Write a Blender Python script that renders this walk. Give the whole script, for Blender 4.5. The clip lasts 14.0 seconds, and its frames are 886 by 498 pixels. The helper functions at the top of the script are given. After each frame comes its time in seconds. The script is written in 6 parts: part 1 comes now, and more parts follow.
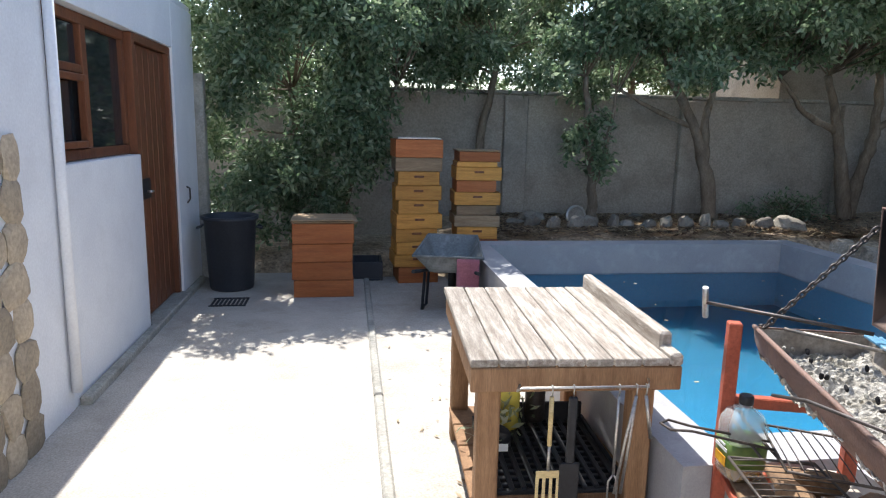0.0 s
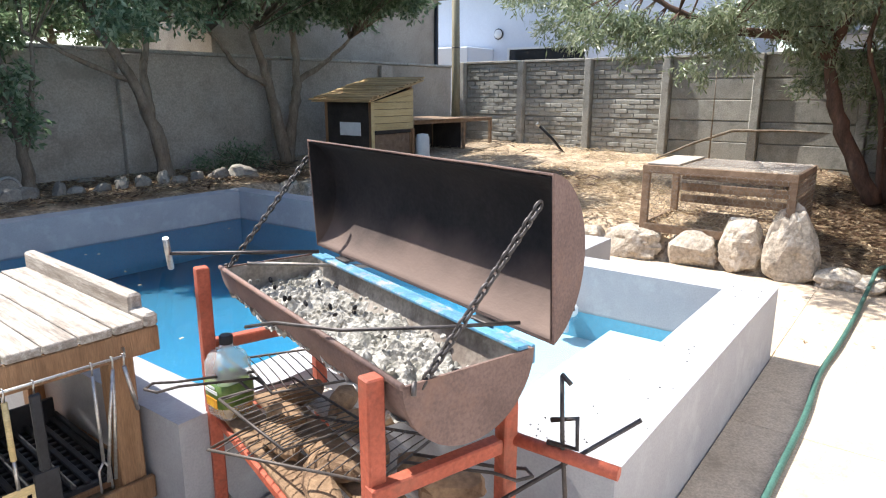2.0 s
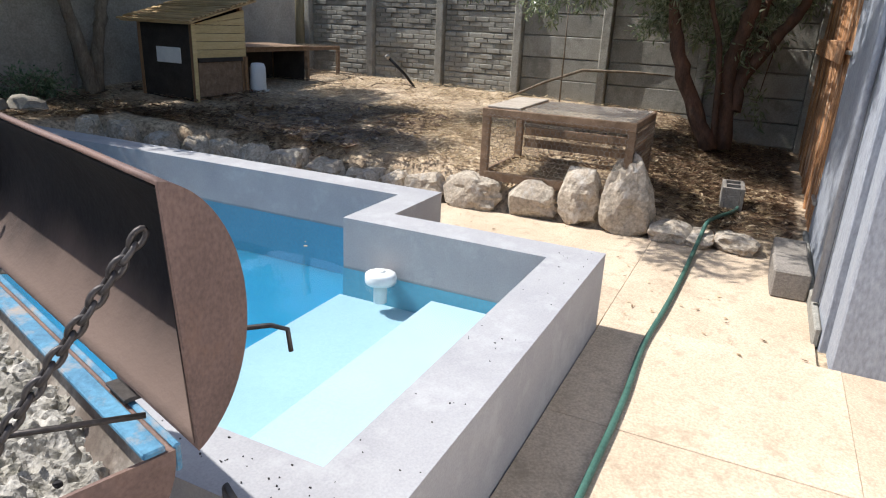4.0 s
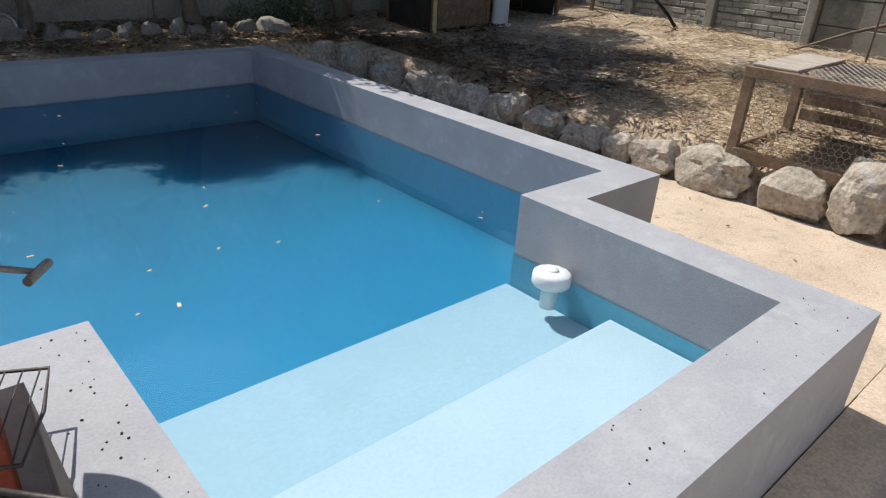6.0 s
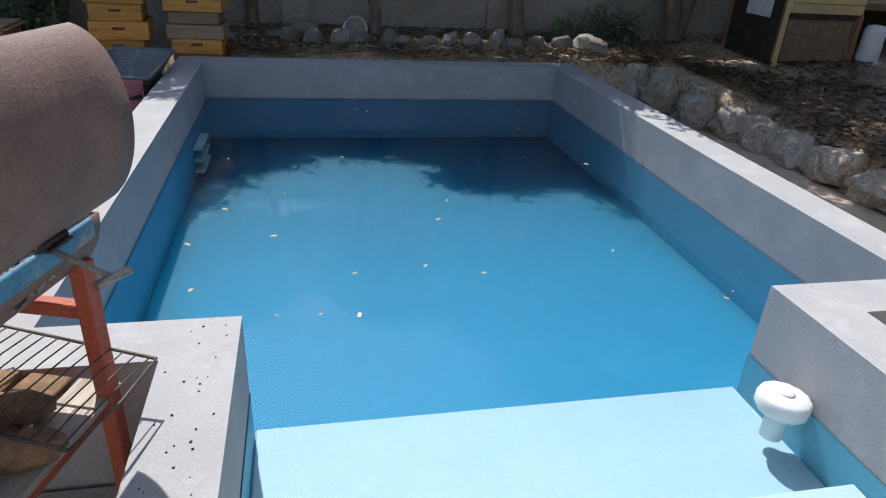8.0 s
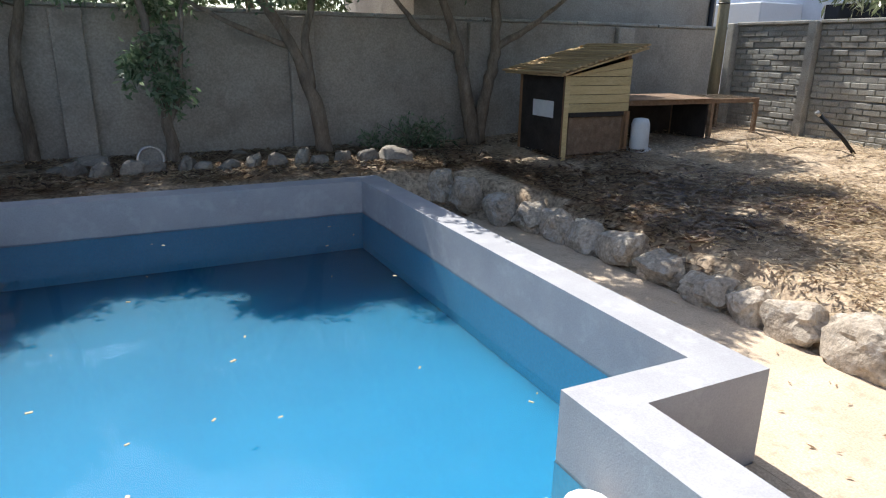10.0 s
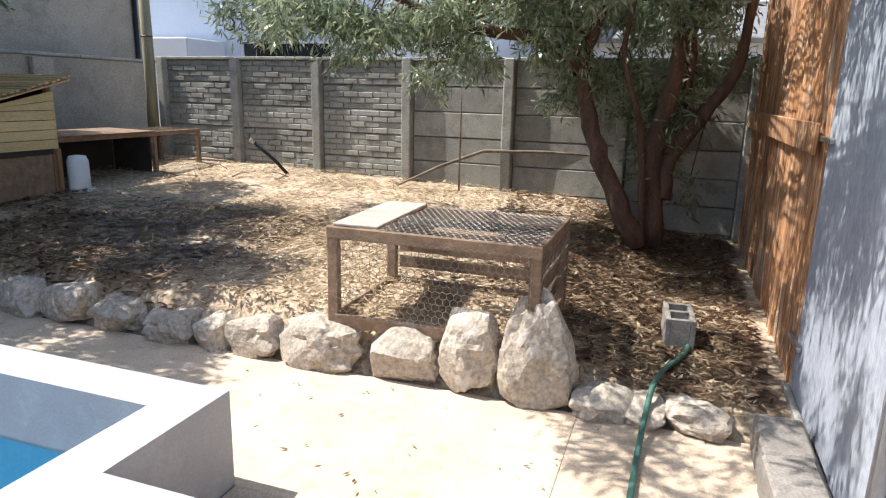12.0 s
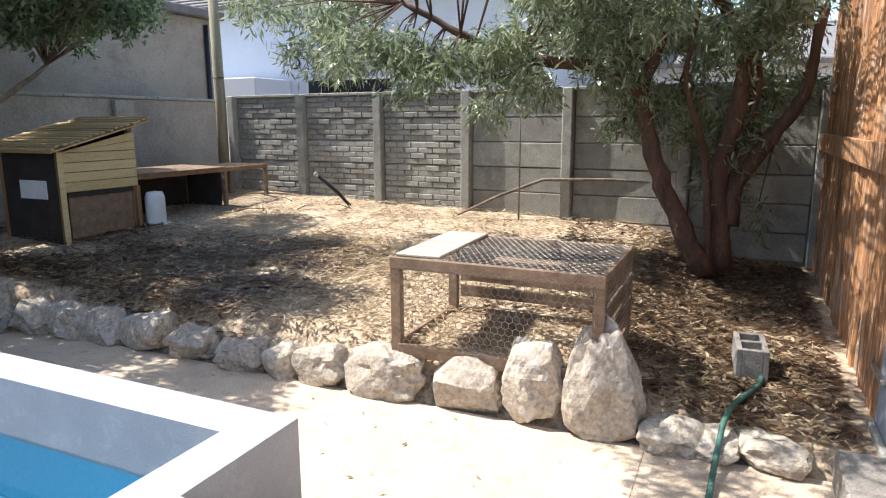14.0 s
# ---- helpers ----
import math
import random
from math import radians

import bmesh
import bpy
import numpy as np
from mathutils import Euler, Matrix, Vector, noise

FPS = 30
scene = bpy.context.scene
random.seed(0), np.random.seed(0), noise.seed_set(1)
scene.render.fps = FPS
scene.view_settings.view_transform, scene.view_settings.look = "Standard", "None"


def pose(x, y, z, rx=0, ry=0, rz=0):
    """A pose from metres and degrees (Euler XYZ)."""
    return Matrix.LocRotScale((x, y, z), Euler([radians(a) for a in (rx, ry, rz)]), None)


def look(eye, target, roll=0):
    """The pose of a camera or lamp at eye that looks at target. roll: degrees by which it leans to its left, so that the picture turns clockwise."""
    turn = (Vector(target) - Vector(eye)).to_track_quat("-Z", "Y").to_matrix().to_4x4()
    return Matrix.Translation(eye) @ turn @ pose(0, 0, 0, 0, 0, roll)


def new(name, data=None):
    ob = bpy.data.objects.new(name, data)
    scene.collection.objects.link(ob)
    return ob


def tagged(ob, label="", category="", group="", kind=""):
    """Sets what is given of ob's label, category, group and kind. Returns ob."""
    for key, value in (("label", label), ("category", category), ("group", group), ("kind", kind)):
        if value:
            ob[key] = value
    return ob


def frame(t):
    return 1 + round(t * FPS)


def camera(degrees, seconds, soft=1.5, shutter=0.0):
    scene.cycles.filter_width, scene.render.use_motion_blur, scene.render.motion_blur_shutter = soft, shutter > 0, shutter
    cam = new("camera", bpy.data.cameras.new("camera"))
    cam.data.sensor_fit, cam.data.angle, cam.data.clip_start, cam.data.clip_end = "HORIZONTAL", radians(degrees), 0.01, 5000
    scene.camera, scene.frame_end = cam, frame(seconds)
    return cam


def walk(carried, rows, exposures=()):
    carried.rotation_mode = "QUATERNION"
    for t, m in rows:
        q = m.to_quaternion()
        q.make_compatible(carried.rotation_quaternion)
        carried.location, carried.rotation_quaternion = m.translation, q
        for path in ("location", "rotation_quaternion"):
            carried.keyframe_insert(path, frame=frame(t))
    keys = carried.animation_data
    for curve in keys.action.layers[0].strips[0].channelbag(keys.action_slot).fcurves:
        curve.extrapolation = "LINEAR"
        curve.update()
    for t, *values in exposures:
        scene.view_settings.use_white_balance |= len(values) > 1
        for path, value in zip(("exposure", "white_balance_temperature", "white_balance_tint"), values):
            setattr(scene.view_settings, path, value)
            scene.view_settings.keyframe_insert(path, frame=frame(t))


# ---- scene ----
cam = camera(68.2, 14.0, soft=1.15)
PATH = [
    (0, (-2.113, -1.414, 1.633), (-1.832, 0.532, 1.265), 1.3),
    (0.5, (-2.118, -1.358, 1.625), (-1.411, 0.475, 1.25), 1.2),
    (1, (-2.115, -1.353, 1.617), (-1.063, 0.302, 1.223), 1.3),
    (1.5, (-2.078, -1.369, 1.599), (-0.737, 0.055, 1.183), 0.6),
    (2, (-2.028, -1.366, 1.577), (-0.474, -0.196, 1.109), 0.1),
    (2.5, (-1.914, -1.364, 1.57), (-0.219, -0.454, 1.021), -0.2),
    (2.7, (-1.839, -1.371, 1.565), (-0.121, -0.501, 1.026), 0.3),
    (4.8, (-0.937, -1.318, 1.638), (0.736, -0.531, 0.876), 4.9),
    (5, (-0.851, -1.298, 1.641), (0.791, -0.466, 0.858), 5.6),
    (5.5, (-0.649, -1.246, 1.619), (0.824, -0.163, 0.807), 4.9),
    (6, (-0.437, -1.162, 1.593), (0.784, 0.163, 0.726), 3.5),
    (6.5, (-0.249, -1.123, 1.569), (0.571, 0.467, 0.675), 3.4),
    (7, (-0.089, -1.122, 1.604), (0.434, 0.585, 0.702), 4.8),
    (7.2, (-0.041, -1.126, 1.614), (0.367, 0.604, 0.696), 4.2),
    (9.3, (0.425, -0.985, 1.668), (0.919, 0.815, 0.949), -0.1),
    (9.5, (0.457, -0.986, 1.678), (1.051, 0.799, 0.998), -0.1),
    (10, (0.469, -1.004, 1.715), (1.318, 0.709, 1.128), 0.9),
    (10.5, (0.505, -1.011, 1.73), (1.665, 0.524, 1.186), 0.8),
    (11, (0.565, -1.023, 1.713), (2.059, 0.206, 1.204), 1.4),
    (11.5, (0.637, -1.073, 1.719), (2.347, -0.163, 1.221), 1.9),
    (12, (0.67, -1.09, 1.714), (2.507, -0.449, 1.248), 1.4),
    (12.5, (0.647, -1.08, 1.713), (2.506, -0.475, 1.287), 1.3),
    (13, (0.641, -1.068, 1.714), (2.446, -0.31, 1.307), 0.4),
    (13.5, (0.636, -1.079, 1.71), (2.413, -0.255, 1.309), 0.2),
    (14, (0.637, -1.085, 1.724), (2.423, -0.27, 1.343), -0.2),
]
EXPOSURES = [(0, 0.95), (1, 1.12), (2, 1.18), (2.7, 1.1), (4.8, 0.12), (5.5, 0.04), (7.2, 0.1), (9.3, 0.6), (10.5, 0.78), (11.5, 0.9), (14, 1.05)]
walk(cam, [(t, look(eye, target, roll)) for t, eye, target, roll in PATH], EXPOSURES)

# ---- sky and sun ----
SUN_ELEV, SUN_AZ = radians(56), radians(-9)
world = bpy.data.worlds.new("sky")
scene.world = world
world.use_nodes = True
wn = world.node_tree
sky = wn.nodes.new("ShaderNodeTexSky")
sky.sky_type = "NISHITA"
sky.sun_disc = False
sky.sun_elevation, sky.sun_rotation = SUN_ELEV, SUN_AZ
wn.nodes["Background"].inputs[1].default_value = 0.15
wn.links.new(sky.outputs[0], wn.nodes["Background"].inputs[0])
sun_data = bpy.data.lights.new("sun", "SUN")
sun_data.energy, sun_data.angle, sun_data.color = 5.0, radians(0.5), (1.0, 0.98, 0.95)
sun = new("sun", sun_data)
sun.matrix_world = look((0, 0, 20), (-math.sin(SUN_AZ) * math.cos(SUN_ELEV), -math.cos(SUN_AZ) * math.cos(SUN_ELEV), 20 - math.sin(SUN_ELEV)))


# ---- materials ----
def mat(name, a, b=None, rough=0.7, scale=6.0, bump=0.2, grain=60.0, metal=0.0, stretch=(1, 1, 1), spots=None, spot_size=3.0, spot_amount=0.5, vary=0.0, spec=0.3, fine=0.25):
    """Two tones mixed by a coarse noise, a fine grain, an optional layer of stains, and relief."""
    m = bpy.data.materials.new(name)
    m.use_nodes = True
    nt = m.node_tree
    bs = nt.nodes["Principled BSDF"]
    bs.inputs["Roughness"].default_value, bs.inputs["Metallic"].default_value = rough, metal
    bs.inputs["Specular IOR Level"].default_value = spec
    b = b or tuple(c * 0.75 for c in a)
    tc, mp = nt.nodes.new("ShaderNodeTexCoord"), nt.nodes.new("ShaderNodeMapping")
    mp.inputs["Scale"].default_value = stretch
    nt.links.new(tc.outputs["Object"], mp.inputs["Vector"])
    info = nt.nodes.new("ShaderNodeObjectInfo")
    shift = nt.nodes.new("ShaderNodeVectorMath")
    shift.operation = "MULTIPLY_ADD"
    nt.links.new(info.outputs["Random"], shift.inputs[0])
    shift.inputs[1].default_value = (17, 31, 23)
    nt.links.new(mp.outputs["Vector"], shift.inputs[2])
    src = shift.outputs["Vector"]

    def noise_node(s, detail=5, r=0.6):
        n = nt.nodes.new("ShaderNodeTexNoise")
        n.inputs["Scale"].default_value, n.inputs["Detail"].default_value, n.inputs["Roughness"].default_value = s, detail, r
        nt.links.new(src, n.inputs["Vector"])
        return n.outputs["Fac"]

    def ramp(fac, lo, hi):
        r = nt.nodes.new("ShaderNodeMapRange")
        r.inputs["From Min"].default_value, r.inputs["From Max"].default_value = lo, hi
        nt.links.new(fac, r.inputs["Value"])
        return r.outputs["Result"]

    def mix(fac, x, y, kind="MIX"):
        k = nt.nodes.new("ShaderNodeMix")
        k.data_type, k.blend_type = "RGBA", kind
        for sock, v in ((k.inputs["Factor"], fac), (k.inputs["A"], x), (k.inputs["B"], y)):
            if isinstance(v, tuple):
                sock.default_value = (*v, 1)
            elif isinstance(v, float):
                sock.default_value = v
            else:
                nt.links.new(v, sock)
        return k.outputs["Result"]

    coarse, small = noise_node(scale), noise_node(grain, 3)
    col = mix(ramp(coarse, 0.35, 0.65), a, b)
    g = nt.nodes.new("ShaderNodeMapRange")
    g.inputs["From Min"].default_value, g.inputs["From Max"].default_value = 0.3, 0.7
    g.inputs["To Min"].default_value, g.inputs["To Max"].default_value = 1 - fine, 1 + fine * 0.6
    nt.links.new(small, g.inputs["Value"])
    col = mix(1.0, col, g.outputs["Result"], "MULTIPLY")
    if spots:
        f = ramp(noise_node(spot_size, 6, 0.7), 0.52, 0.66)
        am = nt.nodes.new("ShaderNodeMath")
        am.operation = "MULTIPLY"
        am.inputs[1].default_value = spot_amount
        nt.links.new(f, am.inputs[0])
        col = mix(am.outputs[0], col, spots)
    if vary:
        v = nt.nodes.new("ShaderNodeMapRange")
        v.inputs["To Min"].default_value, v.inputs["To Max"].default_value = 1 - vary, 1 + vary * 0.5
        nt.links.new(info.outputs["Random"], v.inputs["Value"])
        col = mix(1.0, col, v.outputs["Result"], "MULTIPLY")
    nt.links.new(col, bs.inputs["Base Color"])
    if bump:
        h = nt.nodes.new("ShaderNodeMath")
        h.operation = "MULTIPLY_ADD"
        nt.links.new(small, h.inputs[0])
        h.inputs[1].default_value = 0.4
        nt.links.new(coarse, h.inputs[2])
        bp = nt.nodes.new("ShaderNodeBump")
        bp.inputs["Strength"].default_value, bp.inputs["Distance"].default_value = bump, 0.02
        nt.links.new(h.outputs[0], bp.inputs["Height"])
        nt.links.new(bp.outputs["Normal"], bs.inputs["Normal"])
    return m


def leaf_mat(name, a, b, c):
    m = bpy.data.materials.new(name)
    m.use_nodes = True
    nt = m.node_tree
    bs = nt.nodes["Principled BSDF"]
    geo, rmp = nt.nodes.new("ShaderNodeNewGeometry"), nt.nodes.new("ShaderNodeValToRGB")
    e = rmp.color_ramp.elements
    e[0].color, e[1].color = (*a, 1), (*c, 1)
    k = e.new(0.55)
    k.color = (*b, 1)
    nt.links.new(geo.outputs["Random Per Island"], rmp.inputs["Fac"])
    nt.links.new(rmp.outputs["Color"], bs.inputs["Base Color"])
    bs.inputs["Roughness"].default_value = 0.3
    tr, mx = nt.nodes.new("ShaderNodeBsdfTranslucent"), nt.nodes.new("ShaderNodeMixShader")
    nt.links.new(rmp.outputs["Color"], tr.inputs["Color"])
    mx.inputs["Fac"].default_value = 0.5
    nt.links.new(bs.outputs[0], mx.inputs[1])
    nt.links.new(tr.outputs[0], mx.inputs[2])
    nt.links.new(mx.outputs[0], nt.nodes["Material Output"].inputs["Surface"])
    return m


def burnt_mat():
    """Soot that has burnt off to a brown scorched band along the lower edge."""
    m = mat("scorched_lid_steel", (0.012, 0.011, 0.012), (0.028, 0.024, 0.023), 0.8, 2.5, 0.2, 60, spec=0.2)
    nt = m.node_tree
    bs = nt.nodes["Principled BSDF"]
    old = bs.inputs["Base Color"].links[0].from_socket
    tc, sep, n = (nt.nodes.new(k) for k in ("ShaderNodeTexCoord", "ShaderNodeSeparateXYZ", "ShaderNodeTexNoise"))
    n.inputs["Scale"].default_value, n.inputs["Detail"].default_value = 3.0, 4
    nt.links.new(tc.outputs["Object"], sep.inputs[0])
    nt.links.new(tc.outputs["Object"], n.inputs["Vector"])
    add = nt.nodes.new("ShaderNodeMath")
    add.operation = "MULTIPLY_ADD"
    add.inputs[1].default_value = 0.28
    nt.links.new(n.outputs["Fac"], add.inputs[0])
    nt.links.new(sep.outputs["Z"], add.inputs[2])
    r = nt.nodes.new("ShaderNodeMapRange")
    r.interpolation_type = "SMOOTHSTEP"
    for key, v in (("From Min", -0.04), ("From Max", 0.16), ("To Min", 1.0), ("To Max", 0.0)):
        r.inputs[key].default_value = v
    nt.links.new(add.outputs[0], r.inputs["Value"])
    k = nt.nodes.new("ShaderNodeMix")
    k.data_type = "RGBA"
    k.inputs["B"].default_value = (0.15, 0.105, 0.085, 1)
    nt.links.new(r.outputs["Result"], k.inputs["Factor"])
    nt.links.new(old, k.inputs["A"])
    nt.links.new(k.outputs["Result"], bs.inputs["Base Color"])
    return m


def water_mat():
    """Clear blue water: tinted see-through with a mirror gloss and small ripples."""
    m = bpy.data.materials.new("pool_water")
    m.use_nodes = True
    nt = m.node_tree
    nt.nodes.remove(nt.nodes["Principled BSDF"])
    tp, gl, mx, fr = (nt.nodes.new(n) for n in ("ShaderNodeBsdfTransparent", "ShaderNodeBsdfGlossy", "ShaderNodeMixShader", "ShaderNodeFresnel"))
    tp.inputs["Color"].default_value = (0.84, 0.94, 0.97, 1)
    gl.inputs["Roughness"].default_value = 0.03
    fr.inputs["IOR"].default_value = 1.33
    tc, n, bp = nt.nodes.new("ShaderNodeTexCoord"), nt.nodes.new("ShaderNodeTexNoise"), nt.nodes.new("ShaderNodeBump")
    n.inputs["Scale"].default_value, n.inputs["Detail"].default_value = 5, 2
    bp.inputs["Strength"].default_value, bp.inputs["Distance"].default_value = 0.06, 0.02
    nt.links.new(tc.outputs["Object"], n.inputs["Vector"])
    nt.links.new(n.outputs["Fac"], bp.inputs["Height"])
    nt.links.new(bp.outputs["Normal"], gl.inputs["Normal"])
    nt.links.new(fr.outputs[0], mx.inputs["Fac"])
    nt.links.new(tp.outputs[0], mx.inputs[1])
    nt.links.new(gl.outputs[0], mx.inputs[2])
    nt.links.new(mx.outputs[0], nt.nodes["Material Output"].inputs["Surface"])
    return m


def clear_mat(name, tint, ior=1.45, rough=0.05, body=0.0, body_color=(1, 1, 1)):
    m = bpy.data.materials.new(name)
    m.use_nodes = True
    nt = m.node_tree
    bs = nt.nodes["Principled BSDF"]
    bs.inputs["Base Color"].default_value, bs.inputs["Roughness"].default_value = (*body_color, 1), rough
    tp, mx = nt.nodes.new("ShaderNodeBsdfTransparent"), nt.nodes.new("ShaderNodeMixShader")
    tp.inputs["Color"].default_value = (*tint, 1)
    mx.inputs["Fac"].default_value = body
    nt.links.new(tp.outputs[0], mx.inputs[1])
    nt.links.new(bs.outputs[0], mx.inputs[2])
    nt.links.new(mx.outputs[0], nt.nodes["Material Output"].inputs["Surface"])
    return m


M = {}
M["concrete"] = mat("paving_concrete", (0.50, 0.46, 0.40), (0.40, 0.36, 0.31), 0.85, 2.2, 0.25, 90, spots=(0.30, 0.26, 0.21), spot_size=7, spot_amount=0.45, vary=0.08)
M["sandy"] = mat("sandy_concrete", (0.58, 0.46, 0.34), (0.48, 0.375, 0.27), 0.9, 2.0, 0.3, 80, spots=(0.30, 0.24, 0.17), spot_size=9, spot_amount=0.5, vary=0.08)
M["soil"] = mat("mulch_soil", (0.52, 0.41, 0.29), (0.26, 0.185, 0.12), 0.95, 3.0, 1.0, 26, spots=(0.62, 0.50, 0.34), spot_size=11, spot_amount=0.6, fine=0.6)
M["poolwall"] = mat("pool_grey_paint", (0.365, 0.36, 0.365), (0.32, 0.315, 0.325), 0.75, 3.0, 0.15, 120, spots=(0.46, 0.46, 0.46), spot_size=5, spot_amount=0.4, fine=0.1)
# lining blue is lightened: scattered light on the underwater walls, put into colour
M["poolblue"] = mat("pool_wall_scatter_tint", (0.13, 0.38, 0.50), (0.115, 0.355, 0.47), 0.6, 1.2, 0.05, 40, spots=(0.16, 0.40, 0.51), spot_size=4, spot_amount=0.35, fine=0.08)
M["poolwater"] = mat("cloudy_water_painted_depth", (0.014, 0.20, 0.345), (0.012, 0.18, 0.315), 0.7, 1.2, 0.0, 40, fine=0.06)
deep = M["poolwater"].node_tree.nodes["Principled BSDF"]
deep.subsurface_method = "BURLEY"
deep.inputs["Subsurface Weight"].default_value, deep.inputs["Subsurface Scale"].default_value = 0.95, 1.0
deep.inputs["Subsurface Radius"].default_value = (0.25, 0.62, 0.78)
def paint_depth(m, y0, y1, least):
    """Multiplies the colour down from y0 to y1, painting in light lost with depth."""
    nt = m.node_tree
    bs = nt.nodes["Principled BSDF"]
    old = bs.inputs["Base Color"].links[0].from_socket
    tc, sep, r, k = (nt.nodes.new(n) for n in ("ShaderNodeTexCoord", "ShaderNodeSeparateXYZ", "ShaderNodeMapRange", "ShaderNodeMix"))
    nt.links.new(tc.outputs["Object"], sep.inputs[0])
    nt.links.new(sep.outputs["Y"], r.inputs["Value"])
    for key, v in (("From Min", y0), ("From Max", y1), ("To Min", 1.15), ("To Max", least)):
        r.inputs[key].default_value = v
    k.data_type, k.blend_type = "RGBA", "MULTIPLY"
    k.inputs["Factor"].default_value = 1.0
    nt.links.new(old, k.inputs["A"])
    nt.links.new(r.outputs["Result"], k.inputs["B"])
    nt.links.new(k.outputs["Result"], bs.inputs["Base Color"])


# the deep end's falloff sits in the colour; the modelled floor is flat
paint_depth(M["poolwater"], 0.9, 4.2, 0.6)
# one plaster in two tints: light lost in deeper water is put into colour
M["poolstep"] = mat("pool_step_shallow_tint", (0.53, 0.58, 0.61), (0.49, 0.54, 0.57), 0.6, 2.0, 0.05, 60, fine=0.06)
M["poolstep_depth"] = mat("pool_step_depth_tint", (0.40, 0.50, 0.55), (0.37, 0.47, 0.52), 0.6, 2.0, 0.05, 60, fine=0.06)
M["water"] = water_mat()
M["white"] = mat("white_plaster", (0.74, 0.75, 0.77), (0.68, 0.69, 0.72), 0.8, 2.5, 0.15, 70, spots=(0.55, 0.55, 0.56), spot_size=3, spot_amount=0.25, fine=0.07)
M["plaster"] = mat("grey_plaster", (0.40, 0.36, 0.305), (0.31, 0.275, 0.23), 0.9, 1.2, 0.5, 40, spots=(0.20, 0.18, 0.155), spot_size=2.2, spot_amount=0.6)
M["cement"] = mat("cast_cement", (0.38, 0.365, 0.32), (0.29, 0.275, 0.24), 0.9, 4, 0.4, 60, spots=(0.14, 0.14, 0.12), spot_size=5, spot_amount=0.5, vary=0.2)
M["greywall"] = mat("grey_wall_paint", (0.33, 0.35, 0.39), (0.28, 0.30, 0.34), 0.8, 3, 0.3, 60, spots=(0.42, 0.43, 0.45), spot_size=6, spot_amount=0.4, stretch=(1, 1, 0.4))
M["barkwood"] = mat("stringy_split_timber", (0.58, 0.29, 0.13), (0.26, 0.12, 0.055), 0.8, 5, 0.9, 26, spots=(0.64, 0.53, 0.41), spot_size=4, spot_amount=0.8, stretch=(6, 6, 0.35), vary=0.25, fine=0.5)
M["brown"] = mat("brown_varnish", (0.20, 0.075, 0.035), (0.14, 0.05, 0.025), 0.45, 6, 0.15, 60, stretch=(4, 4, 0.4))
M["hive"] = mat("honey_pine", (0.60, 0.30, 0.07), (0.50, 0.22, 0.045), 0.55, 5, 0.2, 40, stretch=(0.6, 4, 6), spots=(0.25, 0.10, 0.03), spot_size=5, spot_amount=0.4, vary=0.3)
M["hivered"] = mat("red_stained_pine", (0.44, 0.15, 0.05), (0.34, 0.10, 0.03), 0.6, 5, 0.2, 40, stretch=(0.6, 4, 6), spots=(0.2, 0.07, 0.03), spot_size=4, spot_amount=0.4, vary=0.25)
M["hivegrey"] = mat("weathered_pine", (0.36, 0.26, 0.16), (0.26, 0.17, 0.10), 0.8, 5, 0.3, 40, stretch=(0.6, 4, 6), vary=0.2)
M["oldwood"] = mat("weathered_table_wood", (0.45, 0.40, 0.34), (0.25, 0.205, 0.165), 0.8, 5, 0.5, 40, stretch=(9, 0.9, 9), spots=(0.64, 0.59, 0.52), spot_size=3.5, spot_amount=0.7, vary=0.22, fine=0.4)
M["legwood"] = mat("brown_leg_wood", (0.33, 0.19, 0.10), (0.22, 0.12, 0.06), 0.75, 5, 0.3, 50, stretch=(5, 5, 0.5), vary=0.15)
M["cagewood"] = mat("greyed_cage_wood", (0.30, 0.20, 0.13), (0.20, 0.13, 0.08), 0.85, 6, 0.35, 60, stretch=(2, 2, 2), spots=(0.40, 0.31, 0.23), spot_size=8, spot_amount=0.4, vary=0.25)
M["yellowboard"] = mat("raw_pine_board", (0.66, 0.52, 0.27), (0.56, 0.42, 0.20), 0.7, 5, 0.2, 50, stretch=(0.6, 5, 5), vary=0.12)
M["roofslat"] = mat("split_roof_slat", (0.64, 0.45, 0.23), (0.46, 0.30, 0.15), 0.8, 5, 0.3, 50, stretch=(5, 0.6, 5), vary=0.25)
M["darkboard"] = mat("near_black_board", (0.05, 0.04, 0.035), (0.03, 0.025, 0.02), 0.8, 5, 0.3, 50)
M["soot"] = mat("sooty_steel", (0.012, 0.012, 0.014), (0.03, 0.026, 0.026), 0.8, 2.5, 0.2, 60, spots=(0.09, 0.06, 0.05), spot_size=2.0, spot_amount=0.6, spec=0.2)
M["burnt"] = burnt_mat()
M["rust"] = mat("rusted_drum_steel", (0.20, 0.125, 0.10), (0.13, 0.08, 0.065), 0.7, 4, 0.25, 120, spots=(0.22, 0.12, 0.08), spot_size=6, spot_amount=0.5, spec=0.4)
M["ash"] = mat("wood_ash", (0.50, 0.47, 0.42), (0.27, 0.25, 0.21), 1.0, 16, 0.9, 70, spots=(0.20, 0.19, 0.14), spot_size=9, spot_amount=0.7, fine=0.45)
M["ashdust"] = mat("ash_dusted_steel", (0.38, 0.34, 0.29), (0.20, 0.165, 0.135), 0.95, 5, 0.3, 60, spots=(0.10, 0.075, 0.06), spot_size=5, spot_amount=0.7, fine=0.3)
